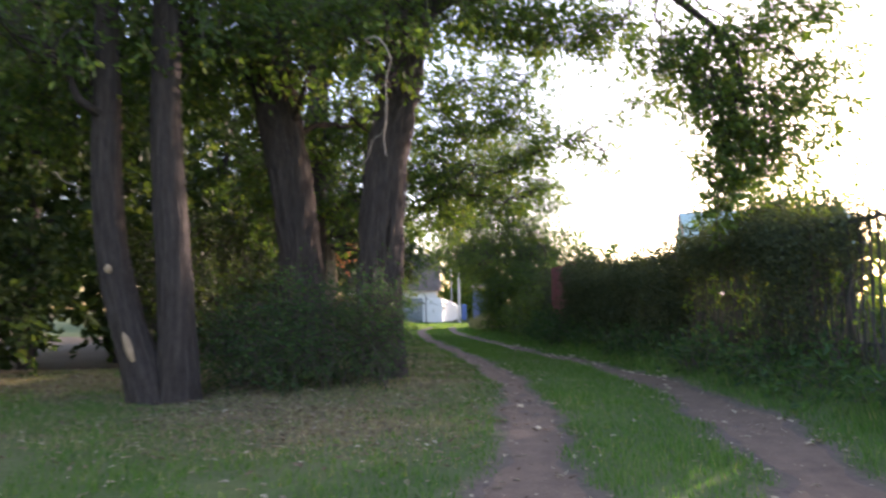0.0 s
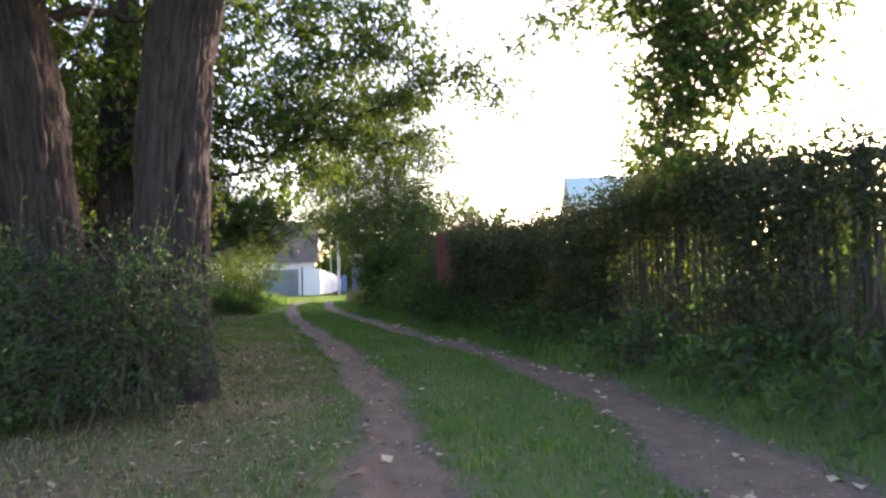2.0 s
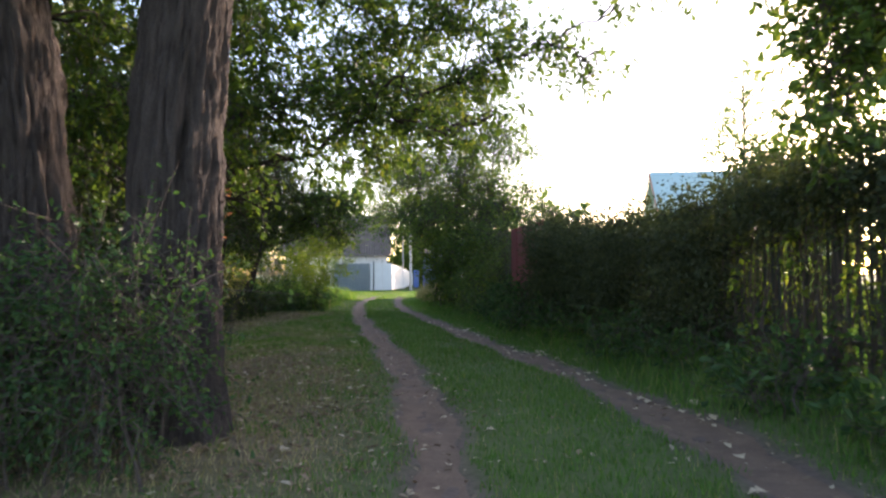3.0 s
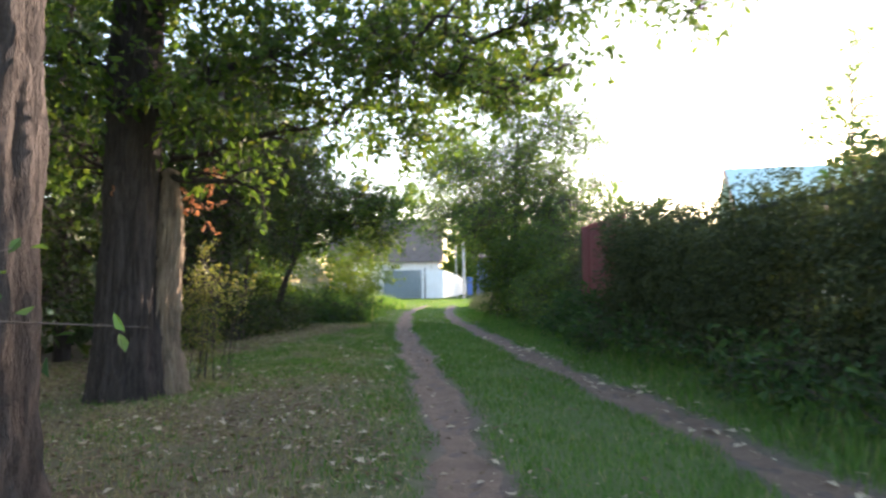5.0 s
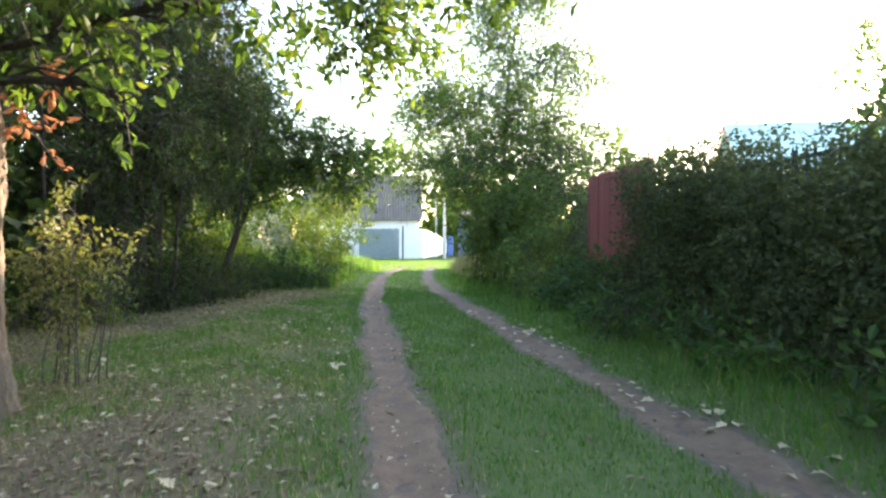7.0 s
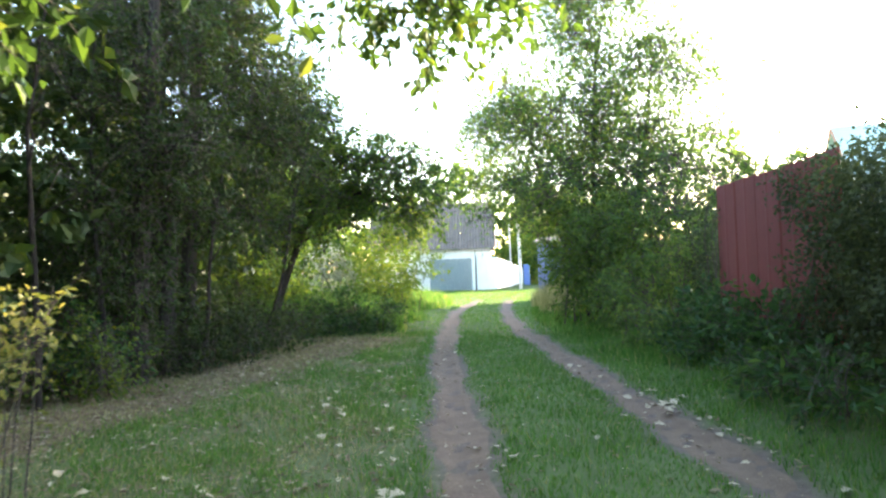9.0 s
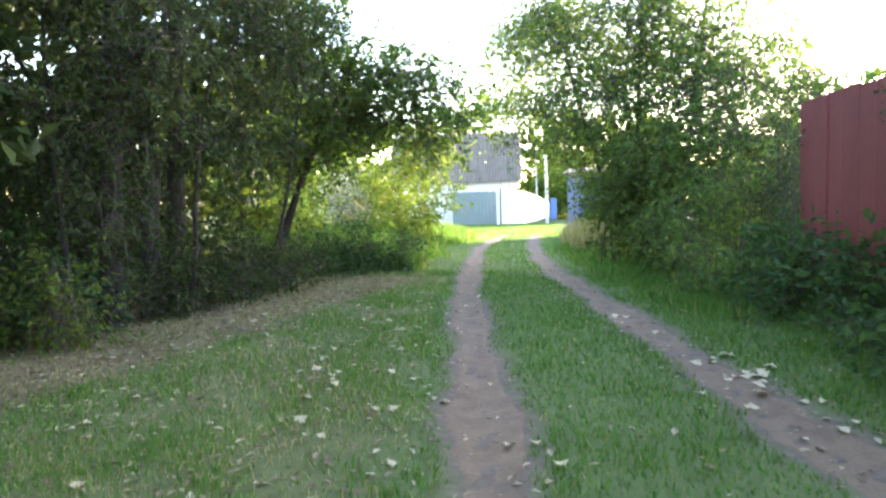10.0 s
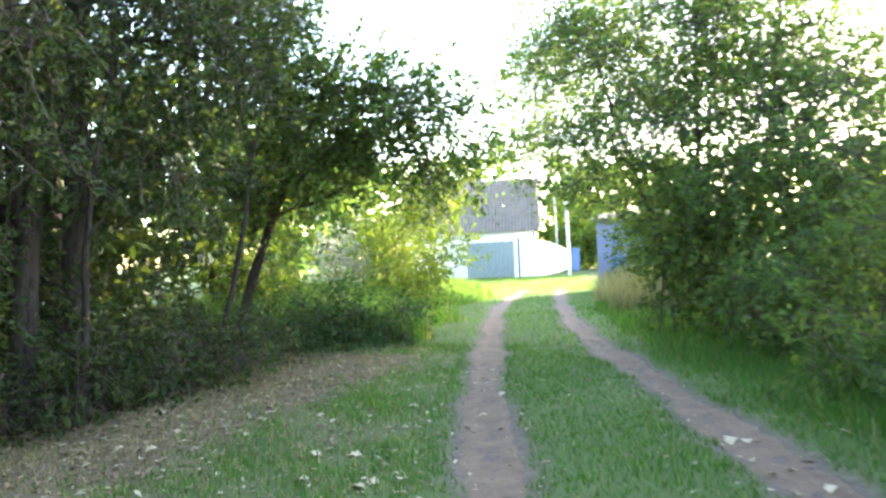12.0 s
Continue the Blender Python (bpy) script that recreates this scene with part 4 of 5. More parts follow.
wood_tree("leaning_tree", "dark green tree leaning out over the lane edge", (-9.6, 22.6), 4.4, 0.09, [(-8.9, 22.4, 2.4, 0.8, 0.7, 0.6), (-8.0, 22.4, 2.9, 0.8, 0.7, 0.6), (-7.2, 22.4, 3.6, 0.8, 0.7, 0.6), (-6.4, 22.5, 3.4, 0.6, 0.6, 0.5), (-5.9, 22.6, 3.2, 0.4, 0.4, 0.4), (-6.3, 22.8, 2.6, 0.5, 0.5, 0.4), (-5.6, 22.9, 2.7, 0.3, 0.3, 0.3), (-7.3, 22.8, 2.9, 0.7, 0.6, 0.45), (-8.2, 22.0, 3.9, 0.8, 0.7, 0.6), (-8.6, 21.6, 4.8, 1.0, 0.9, 0.7)], lean=(2.2, 0), per_m3=1500, size=0.10, shape="oak", leaf=M_OAK)
for cx, cy, z1, r in ((-9.4, 15.2, 7.0, 1.8), (-10.2, 12.0, 8.5, 2.2), (-9.6, 8.6, 8.0, 2.0), (-12.0, 5.0, 9.0, 2.4), (-11.5, 21.5, 8.0, 2.0), (-12.5, 17.0, 9.0, 2.4), (-12.4, 26.0, 6.0, 1.8), (-9.2, 1.5, 7.5, 1.9), (-13.5, 10.5, 10.0, 2.6), (-15, 0.5, 10, 2.8),
                      (-8.3, 12.9, 3.4, 1.1), (-8.0, 10.2, 3.0, 1.1), (-8.6, 6.4, 2.8, 1.2), (-15.5, 14.5, 9.0, 2.6), (-15.5, 20.5, 8.5, 2.5), (-16.5, 6.0, 10.0, 2.7), (-15.5, 25.0, 7.0, 2.2), (-10.6, 3.6, 3.0, 1.3), (-12.0, -3.0, 8.0, 2.3), (-12.2, 23.2, 3.0, 1.2), (-14.2, 22.6, 3.4, 1.4), (-12.6, 20.0, 2.6, 1.2), (-11.2, 19.4, 1.7, 0.9)):
    wood_tree("woodland_tree", DENSE if z1 > 4 else "low dark bushy tree under taller oaks", (cx - 0.3, cy), z1 * 0.9, 0.07 + z1 * 0.010, bushy(cx, cy, 0.4, z1, r, 7), per_m3=62 if z1 > 4 else 900 if cx > -8.5 else 300, size=0.29 if z1 > 4 else 0.092 if cx > -8.5 else 0.155, shape="diamond", sub=3)
FORK = thing("forked_tree", (-9.0, 18.9, 0), "dark forked tree at the edge of the wood", "tree", "trees of the wood")
trunk(FORK, trunk_mesh([(-9.0, 18.9, -0.4), (-9.0, 18.9, 0.5), (-8.95, 18.9, 1.5), (-8.9, 18.95, 2.0)], [0.15, 0.125, 0.115, 0.10], 40, 0.07, 0.4, 0.02, 5.5), M_BARK)
for way in ((-10.6, 18.3, 4.8), (-9.6, 18.9, 5.6), (-8.9, 19.3, 5.8), (-8.2, 19.2, 5.4), (-10.2, 17.9, 3.6)):
    v, q = tube(curve((-8.95, 18.92, 1.55), way, 0.1, 0.12, 12), np.linspace(0.062, 0.02, 12), 8)
    mesh_object("limb", v, q, None, M_BARK, FORK, smooth=True)
crown(FORK, [(-10.6, 18.3, 4.8, 0.6, 0.6, 0.4), (-9.6, 18.9, 5.6, 0.8, 0.7, 0.5), (-8.9, 19.3, 5.8, 0.8, 0.7, 0.5), (-8.2, 19.2, 5.4, 0.7, 0.6, 0.5), (-10.2, 17.9, 3.6, 0.5, 0.5, 0.35)], 900, 0.085, M_WOOD_LEAF, "oak")
for cx, cy, h, dx, dy in ((-8.35, 17.1, 4.6, -0.5, 0.3), (-8.4, 18.9, 4.2, 0.5, 0.2), (-8.55, 16.2, 5.0, -0.2, 0.4), (-8.9, 21.2, 4.4, 1.2, 0.2), (-8.7, 15.0, 5.2, 0.4, 0.2)):
    t = thing("slender_tree", (cx, cy, 0), "thin dark leaning tree at the wood's edge", "tree", "trees of the wood")
    g = float(ground_height(cx, cy)) - 0.05
    main = curve((cx, cy, g), (cx + dx, cy + dy, h), 0, 0.10, 14)
    v, q = tube(main, np.linspace(0.042, 0.012, 14), 8)
    mesh_object("trunk", v, q, None, M_BARK, t, smooth=True)
    for k in (5, 7, 8, 10, 11):
        way = main[k] + np.array((random.uniform(-0.3, 0.9), random.uniform(-0.7, 0.5), random.uniform(0.3, 0.8)))
        v, q = tube(curve(main[k], way, 0.05, 0.05, 6), np.linspace(0.018, 0.004, 6), 5)
        mesh_object("limb", v, q, None, M_BARK, t, smooth=True)
    crown(t, [(cx + dx * 0.8, cy + dy * 0.8, h * 0.82, 0.45, 0.45, 0.45), (cx + dx, cy + dy, h, 0.5, 0.5, 0.4), (cx + dx * 0.5 + 0.2, cy + dy * 0.5, h * 0.55, 0.3, 0.3, 0.22)], 1000, 0.082, M_WOOD_LEAF, "oak")
shrub("shrub", "dark undergrowth bush at the edge of wood", (-8.2, 17.0), [(-8.8, 17.2, 0.4, 0.6, 0.5, 0.45), (-9.2, 17.0, 0.6, 0.6, 0.5, 0.6), (-9.6, 16.9, 0.5, 0.6, 0.5, 0.5)], 1300, 0.10, M_BUSH, foot=0.5)
shrub("shrub", "dark undergrowth bush at the edge of wood", (-8.3, 20.4), [(-8.6, 19.0, 0.45, 0.6, 0.5, 0.5), (-8.5, 20.0, 0.5, 0.6, 0.5, 0.55), (-8.4, 21.0, 0.2, 0.6, 0.6, 0.25)], 1200, 0.10, M_WOOD_LEAF, foot=0.6)
shrub("shrub", "dense dark undergrowth between the trunks", (-10.0, 18.6), [(-9.8, 16.6, 0.5, 0.7, 0.5, 0.6), (-9.9, 17.6, 0.8, 0.7, 0.5, 0.7), (-9.9, 18.6, 0.5, 0.7, 0.5, 0.6), (-10.0, 19.6, 0.8, 0.7, 0.5, 0.8), (-9.8, 20.6, 0.5, 0.6, 0.5, 0.6), (-10.4, 18.0, 1.7, 0.7, 0.6, 0.6), (-10.3, 20.0, 1.7, 0.7, 0.6, 0.6), (-10.4, 16.2, 1.4, 0.7, 0.6, 0.7)], 620, 0.10, M_WOOD_LEAF, foot=0.8, stems=18)
shrub("shrub", "dry grey-green weeds along the wood edge", (-8.7, 19.8), [(-8.7, 18.3, 0.2, 0.4, 0.5, 0.4), (-8.6, 19.2, 0.25, 0.4, 0.5, 0.5), (-8.6, 20.1, 0.3, 0.4, 0.5, 0.5), (-8.6, 21.0, 0.3, 0.4, 0.5, 0.55), (-8.5, 21.9, 0.35, 0.45, 0.5, 0.5), (-8.9, 20.6, 0.7, 0.4, 0.5, 0.5)], 1900, 0.062, M_WOOD_LEAF, foot=0.9, stems=24)
shrub("shrub", "light green leafy bush at wood's edge", (-8.3, 16.9), [(-8.2, 16.8, 0.3, 0.4, 0.35, 0.4), (-8.5, 17.0, 0.55, 0.35, 0.3, 0.4), (-8.0, 17.1, 0.15, 0.3, 0.3, 0.25), (-8.9, 16.5, 0.3, 0.35, 0.3, 0.3)], 2200, 0.075, M_GOLD, "oak", stems=8)
shrub("shrub", "leafy green bush growing before the hut", (-4.7, 34.5), [(-4.7, 34.5, 0.7, 0.8, 0.7, 0.8), (-4.6, 34.6, 1.8, 0.8, 0.7, 0.8), (-3.94, 34.7, 2.7, 0.7, 0.6, 0.6), (-3.24, 34.4, 1.2, 0.8, 0.7, 1.1)], 700, 0.12, M_BUSH, "oak", stems=10)
shrub("bramble", "low dark glossy bramble bush beside the lane", (-8.1, 23.9), [(-7.6, 24.1, 0.35, 0.6, 0.6, 0.38), (-8.3, 23.6, 0.45, 0.7, 0.6, 0.45), (-8.9, 23.0, 0.4, 0.6, 0.5, 0.4)], 1800, 0.09, M_BUSH, foot=0.5)
shrub("shrub", "golden sunlit bush beyond the wood", (-8.6, 28.0), [(-8.0, 27.8, 1.6, 0.5, 0.5, 0.5), (-7.9, 27.4, 2.6, 0.6, 0.55, 0.55), (-8.6, 28.0, 2.8, 0.8, 0.8, 0.7), (-8.8, 28.2, 1.0, 0.6, 0.6, 0.6), (-9.7, 29.2, 1.0, 0.8, 0.7, 0.7), (-10.6, 30.0, 1.5, 0.8, 0.7, 0.9), (-9.4, 28.2, 1.9, 0.7, 0.7, 0.7)], 900, 0.11, M_GOLD, foot=0.4, stems=3)
shrub("shrub", "yellow-green sunlit bush behind the leaning tree", (-10.8, 25.2), [(-10.4, 24.9, 0.7, 0.7, 0.6, 0.6), (-11.1, 25.3, 1.3, 0.8, 0.7, 0.7), (-10.6, 25.4, 2.0, 0.7, 0.6, 0.5), (-12.0, 25.6, 0.9, 0.8, 0.7, 0.8)], 420, 0.12, M_GOLD, foot=0.4, stems=8)
shrub("silver_bush", "silvery grey-leaved bush in sunlight", (-11.6, 29.6), [(-11.6, 29.6, 1.5, 0.8, 0.7, 0.7), (-11.3, 29.4, 0.8, 0.8, 0.7, 0.6)], 800, 0.10, M_SILVER, foot=0.4)
shrub("weed_patch", "tall sunlit weeds at the lane's bend", (-9.2, 26.3), [(-9.8, 26.4, 0.45, 0.9, 0.8, 0.45), (-10.8, 26.0, 0.6, 0.8, 0.8, 0.5)], 800, 0.12, M_MAPLE, foot=0.7)

# ---- the light tree past the red panel ----
RT = [(-3.3, 25.8, 6.6, 1.0, 0.9, 0.8), (-5.0, 26.6, 5.6, 0.9, 0.8, 0.7), (-1.4, 26.0, 6.2, 0.8, 0.8, 0.6), (-2.1, 26.0, 7.7, 0.9, 0.9, 0.7), (-3.6, 26.0, 7.9, 0.9, 0.9, 0.6), (-5.6, 27.0, 4.6, 0.9, 0.8, 0.6), (-4.3, 26.0, 4.7, 1.0, 0.9, 0.8), (-2.9, 25.2, 4.7, 1.0, 0.9, 0.8), (-1.6, 25.0, 4.3, 0.8, 0.8, 0.6), (-1.0, 25.0, 5.1, 0.6, 0.6, 0.5),
      (-6.3, 28.2, 3.7, 0.7, 0.8, 0.5), (-6.3, 28.0, 5.4, 0.5, 0.5, 0.4), (-4.8, 26.4, 3.4, 0.9, 0.8, 0.6), (-3.4, 25.0, 3.2, 0.9, 0.8, 0.7), (-1.9, 24.6, 3.0, 0.8, 0.8, 0.6), (-1.2, 24.0, 3.4, 0.5, 0.5, 0.4), (-0.5, 25.2, 3.9, 0.5, 0.5, 0.4), (-0.2, 26.3, 5.4, 0.35, 0.35, 0.25), (-1.2, 23.2, 2.3, 0.6, 0.6, 0.5), (-0.4, 24.6, 2.8, 0.5, 0.5, 0.4), (-4.0, 25.6, 2.7, 0.6, 0.6, 0.4), (-5.92, 27.2, 2.74, 0.42, 0.4, 0.26), (-5.28, 27.2, 2.5, 0.42, 0.4, 0.26), (-4.66, 27.2, 2.3, 0.42, 0.4, 0.26), (-4.32, 27.2, 1.91, 0.42, 0.4, 0.26), (-2.4, 25.6, 3.8, 0.8, 0.7, 0.6), (-3.7, 26.2, 3.9, 0.8, 0.7, 0.5), (-2.3, 25.8, 5.6, 0.8, 0.7, 0.6), (-0.6, 25.0, 2.0, 0.6, 0.6, 0.6), (0.2, 25.6, 3.2, 0.6, 0.6, 0.6), (-1.0, 25.6, 3.4, 0.6, 0.6, 0.5)]
oak("maple_tree", "light green many-stemmed tree with airy sunlit crown", (-2.8, 25.8),
    [([(-2.9, 25.7, -0.1), (-3.0, 25.7, 2.5), (-2.9, 25.8, 5.5), (-2.5, 25.9, 8.0)], [0.05, 0.04, 0.028, 0.012]), ([(-2.6, 25.9, -0.1), (-2.0, 25.8, 2.5), (-1.6, 25.8, 6.0)], [0.06, 0.045, 0.02]), ([(-3.1, 25.9, -0.1), (-4.0, 26.2, 2.6), (-4.8, 26.5, 5.4)], [0.06, 0.045, 0.02])],
    RT, [(-2.9, 25.7, max(1.2, min(c[2] - 1.0, 5.0))) for c in RT], per_m3=940, size=0.10, leaf=M_MAPLE, r0=0.022, flare=0.2, furrow=0.01, shape="oak", sub=5, fork=True, spray=0.6, twig=0.42, per_twig=9, droop=0.1)
shrub("shrub", "dense green leafy bush under the light tree", (-3.4, 24.8), [(-3.3, 25.0, 1.5, 0.7, 0.7, 0.7), (-2.6, 24.4, 1.5, 0.8, 0.7, 0.8), (-3.4, 25.2, 0.8, 0.6, 0.6, 0.6), (-2.6, 23.8, 2.1, 0.7, 0.6, 0.5), (-1.7, 23.4, 1.9, 0.7, 0.6, 0.6), (-3.3, 24.8, 2.2, 0.7, 0.6, 0.5), (-2.5, 24.2, 0.7, 0.7, 0.7, 0.6), (-1.2, 24.6, 1.3, 0.8, 0.7, 0.8), (-0.2, 25.2, 1.2, 0.8, 0.7, 0.9), (-2.0, 24.8, 2.5, 0.8, 0.6, 0.5)], 1100, 0.105, M_OAK, "oak", stems=26, foot=0.5)
shrub("shrub", "leafy green bush between red panel and tree", (-1.9, 22.4), [(-1.7, 22.4, 1.0, 0.6, 0.7, 0.6), (-2.2, 22.8, 0.6, 0.6, 0.6, 0.5), (-1.2, 22.0, 1.4, 0.5, 0.6, 0.5), (-1.9, 20.8, 0.45, 0.45, 0.6, 0.35)], 1100, 0.10, M_MAPLE, "oak", stems=20, foot=0.4)


# ---- weeds along the fence foot ----
for k in range(32):
    s = -3.0 + k * 0.58 + random.uniform(-0.3, 0.3)
    x, y = fence_at(s)
    o = 0.45 + random.uniform(-0.2, 0.4)
    h = random.uniform(0.22, 0.42)
    shrub("weed_clump", "broad-leaved green weeds at the foot of fence", (x - 0.961 * o, y - 0.277 * o), [(x - 0.961 * o, y - 0.277 * o, 0.18 + h * 0.5, 0.4, 0.5, h * 0.75), (x - 0.961 * o - 0.2, y - 0.277 * o + 0.3, 0.12 + h * 0.4, 0.3, 0.35, h * 0.55)],
          1000, 0.10, M_BUSH, stems=6, category="weeds", group="weeds along the fence", per_twig=6, twig=0.2, droop=0.1)


for s in (12.6, 13.4, 14.2, 15.0, 15.7):
    x, y = fence_at(s)
    x, y = x - 0.45, y - 0.1
    shrub("weed_clump", "tall leafy weeds hiding the red panel's foot", (x, y), [(x, y, 0.45, 0.35, 0.4, 0.4), (x + 0.1, y + 0.1, 0.7, 0.25, 0.3, 0.25)], 1500, 0.11, M_BUSH, stems=8, category="weeds", group="weeds along the fence", per_twig=6, twig=0.2, droop=0.1)


# ---- grass and fallen leaves ----
def grass(name, label, x0, x1, y0, y1, count, keep, height, width, material, lean=0.5, slim=False):
    x, y = rng.uniform(x0, x1, count), rng.uniform(y0, y1, count)
    ok = rng.random(count) < keep(x, y)
    x, y = x[ok], y[ok]
    n = len(x)
    b = np.stack([x, y, ground_height(x, y) - 0.01], 1)
    a = rng.uniform(0, 2 * np.pi, n)
    side = np.stack([np.cos(a), np.sin(a), np.zeros(n)], 1) * (width * rng.uniform(0.6, 1.3, n))[:, None]
    h = height(x, y) * rng.uniform(0.5, 1.3, n)
    a2 = rng.uniform(0, 2 * np.pi, n)
    bend = np.stack([np.cos(a2), np.sin(a2), np.zeros(n)], 1) * (h * lean * rng.random(n))[:, None]
    up = np.array([0, 0, 1.0]) * h[:, None]
    if slim:
        v = np.stack([b - side, b + side, b + up + bend], 1)
        tagged(mesh_object(name, v.reshape(-1, 3), None, np.arange(n * 3).reshape(-1, 3), material), label, "grass", kind="stuff")
        return
    v = np.stack([b - side, b + side, b + up * 0.55 + bend * 0.35 + side * 0.7, b + up * 0.55 + bend * 0.35 - side * 0.7, b + up * 0.95 + bend], 1)
    o = (np.arange(n) * 5)[:, None]
    tagged(mesh_object(name, v.reshape(-1, 3), o + np.array([0, 1, 2, 3]), o + np.array([3, 2, 4]), material), label, "grass", kind="stuff")


def turf(x, y):
    d = rut_distance(x, y) + 0.07 * lump(x, y, 6.0) + 0.03 * lump(x, y, 17.0, 2.0)
    out = np.maximum(np.clip((d - rut_half(y) * 0.85) / 0.10, 0, 1), np.clip((y - 37.5) / 1.5, 0, 1))
    bare = np.clip((lump(x, y, 3.1, 9.0) + 0.35 * lump(x, y, 9.0, 3.0) - 0.15) * 3, 0, 0.8) * (np.interp(y, YS, XL) - x > 0.4)
    return out * (1 - 0.88 * litter_amount(x, y)) * (1 - bare) * (fence_side(x, y) < 0.3)


def patchy(x, y):
    return 0.054 + 0.022 * lump(x, y, 2.0) + 0.04 * np.clip(lump(x, y, 5.3, 4.0), 0, 1) + 0.02 * np.clip(fence_side(x, y) + 2.2, 0, 1)


grass("grass_lawn", "short green grass of the lane", -8.5, 4.0, -1.0, 13.0, 215000, turf, patchy, 0.0052, M_GRASS, 0.7, slim=True)
grass("grass_lawn", "short green grass of the lane", -10.0, 1.5, 13.0, 24.0, 150000, turf, patchy, 0.0058, M_GRASS, 0.8, slim=True)
# short lawn grass in a lighter colour that imitates sun on it
grass("grass_far", "grass where the lane bends away, sunlight painted into its green", -14, 0, 24, 50, 85000, turf, lambda x, y: 0.07 + 0.03 * lump(x, y, 1.0), 0.010, M_SUNGRASS, slim=True)
grass("grass_verge", "long dark grass along the fence foot", -3.5, 6.0, -1.0, 24.0, 110000, lambda x, y: np.clip((fence_side(x, y) + 1.25 + 0.25 * lump(x, y, 1.7)) * 2.5, 0, 1) * (fence_side(x, y) < 0.25), lambda x, y: 0.17 + 0.07 * lump(x, y, 1.6), 0.006, M_GRASS, 0.8)
grass("grass_bend", "tall pale grass and weeds at the lane's bend", -12.5, -7.0, 24.0, 36.0, 34000, lambda x, y: np.clip((np.interp(y, YS, XL) - 0.8 - x + 0.4 * lump(x, y, 1.0)) * 1.5, 0, 1), lambda x, y: 0.36 + 0.14 * lump(x, y, 0.9) + 0.26 * np.clip(np.interp(y, YS, XL) - 1.1 - x, 0, 1.5), 0.013, M_SUNGRASS, 0.6)
grass("grass_verge", "tall green grass before the light tree", -6.5, 0.5, 19.0, 31.0, 52000, lambda x, y: np.clip((x - np.interp(y, YS, XR) - 0.55 + 0.25 * lump(x, y, 1.5)) * 2.5, 0, 1) * (x - np.interp(y, YS, XR) < 2.6), lambda x, y: 0.17 + 0.09 * lump(x, y, 1.3), 0.007, M_GRASS, 0.8)
grass("grass_tufts", "pale green grass tufts in the lawn", -8.5, -1.2, 9.5, 22.0, 90000, lambda x, y: turf(x, y) * np.clip(lump(x, y, 2.6, 6.0) * 1.6 + 0.25, 0, 1) * (np.interp(y, YS, XL) - x > 0.4), lambda x, y: 0.07 + 0.03 * lump(x, y, 3.3), 0.006, M_SUNGRASS, 0.7, True)
grass("grass_bend", "tall brownish weeds and grass before the hut", -8.0, -3.0, 28.5, 35.8, 26000, lambda x, y: np.clip((x - np.interp(y, YS, XR) - 0.9 + 0.3 * lump(x, y, 1.2)) * 2, 0, 1), lambda x, y: 0.55 + 0.15 * lump(x, y, 1.1) + 0.25 * np.clip(x - np.interp(y, YS, XR) - 1.2, 0, 1), 0.011, M_DRYGRASS, 0.6)
grass("grass_garden", "rough sunlit garden grass behind the fence", 2.5, 12.0, 2.0, 20.0, 30000, lambda x, y: (fence_side(x, y) > 0.25) * 1.0, lambda x, y: 0.22 + 0.06 * lump(x, y, 1.2), 0.011, M_GRASS, 0.8, True)
grass("dry_grass", "sparse dry grass among leaf litter", -9.0, 0.5, 2.0, 24.0, 210000, lambda x, y: np.clip(litter_amount(x, y) * 0.8 + (0.62 + 0.3 * (y > 10.5)) * (np.interp(y, YS, XL) - x > 0.45) * (0.7 + 0.6 * lump(x, y, 1.2, 7.0)) + 0.07, 0, 1) * (rut_distance(x, y) > 0.3), lambda x, y: 0.05 + 0.02 * lump(x, y, 2.2), 0.0045, M_DRYGRASS, 0.9, True)


def litter(name, label, x0, x1, y0, y1, count, keep, size, material, shape="oak"):
    x, y = rng.uniform(x0, x1, count), rng.uniform(y0, y1, count)
    ok = rng.random(count) < keep(x, y)
    x, y = x[ok], y[ok]
    n = len(x)
    p = np.stack([x, y, ground_height(x, y) + rng.uniform(0.008, 0.03, n)], 1)
    a = rng.uniform(0, 2 * np.pi, n)
    w = np.stack([np.cos(a), np.sin(a), rng.normal(0, 0.1, n)], 1) * 2
    v, q, t = leaves(p, w, size * rng.uniform(0.5, 1.3, n), shape, 0.85)
    tagged(mesh_object(name, v, q, t, material), label, "leaf litter", kind="stuff")


litter("leaf_litter", "brown fallen leaves under the oaks", -9.5, 0.5, 1.0, 25.0, 42000, lambda x, y: 0.03 + 0.97 * litter_amount(x, y) * (rut_distance(x, y) > 0.25), 0.066, M_LITTER)
litter("leaf_litter_pale", "pale dry leaves scattered on lane", -9.0, 3.0, 0.0, 22.0, 19000, lambda x, y: 0.05 + (0.16 + 0.14 * (y > 9)) * (np.interp(y, YS, XL) - x > 0.4) + 0.32 * np.exp(-((rut_distance(x, y) - 0.2) / 0.16) ** 2) + (0.04 + 0.16 * (y > 12)) * litter_amount(x, y), 0.058, M_PALE)
litter("rut_debris", "small pale leaf scraps and grit in ruts", -7.0, 3.0, 0.0, 24.0, 30000, lambda x, y: np.exp(-(rut_distance(x, y) / 0.24) ** 4) * (0.35 + 0.3 * lump(x, y, 1.3)), 0.022, M_PALE, "diamond")


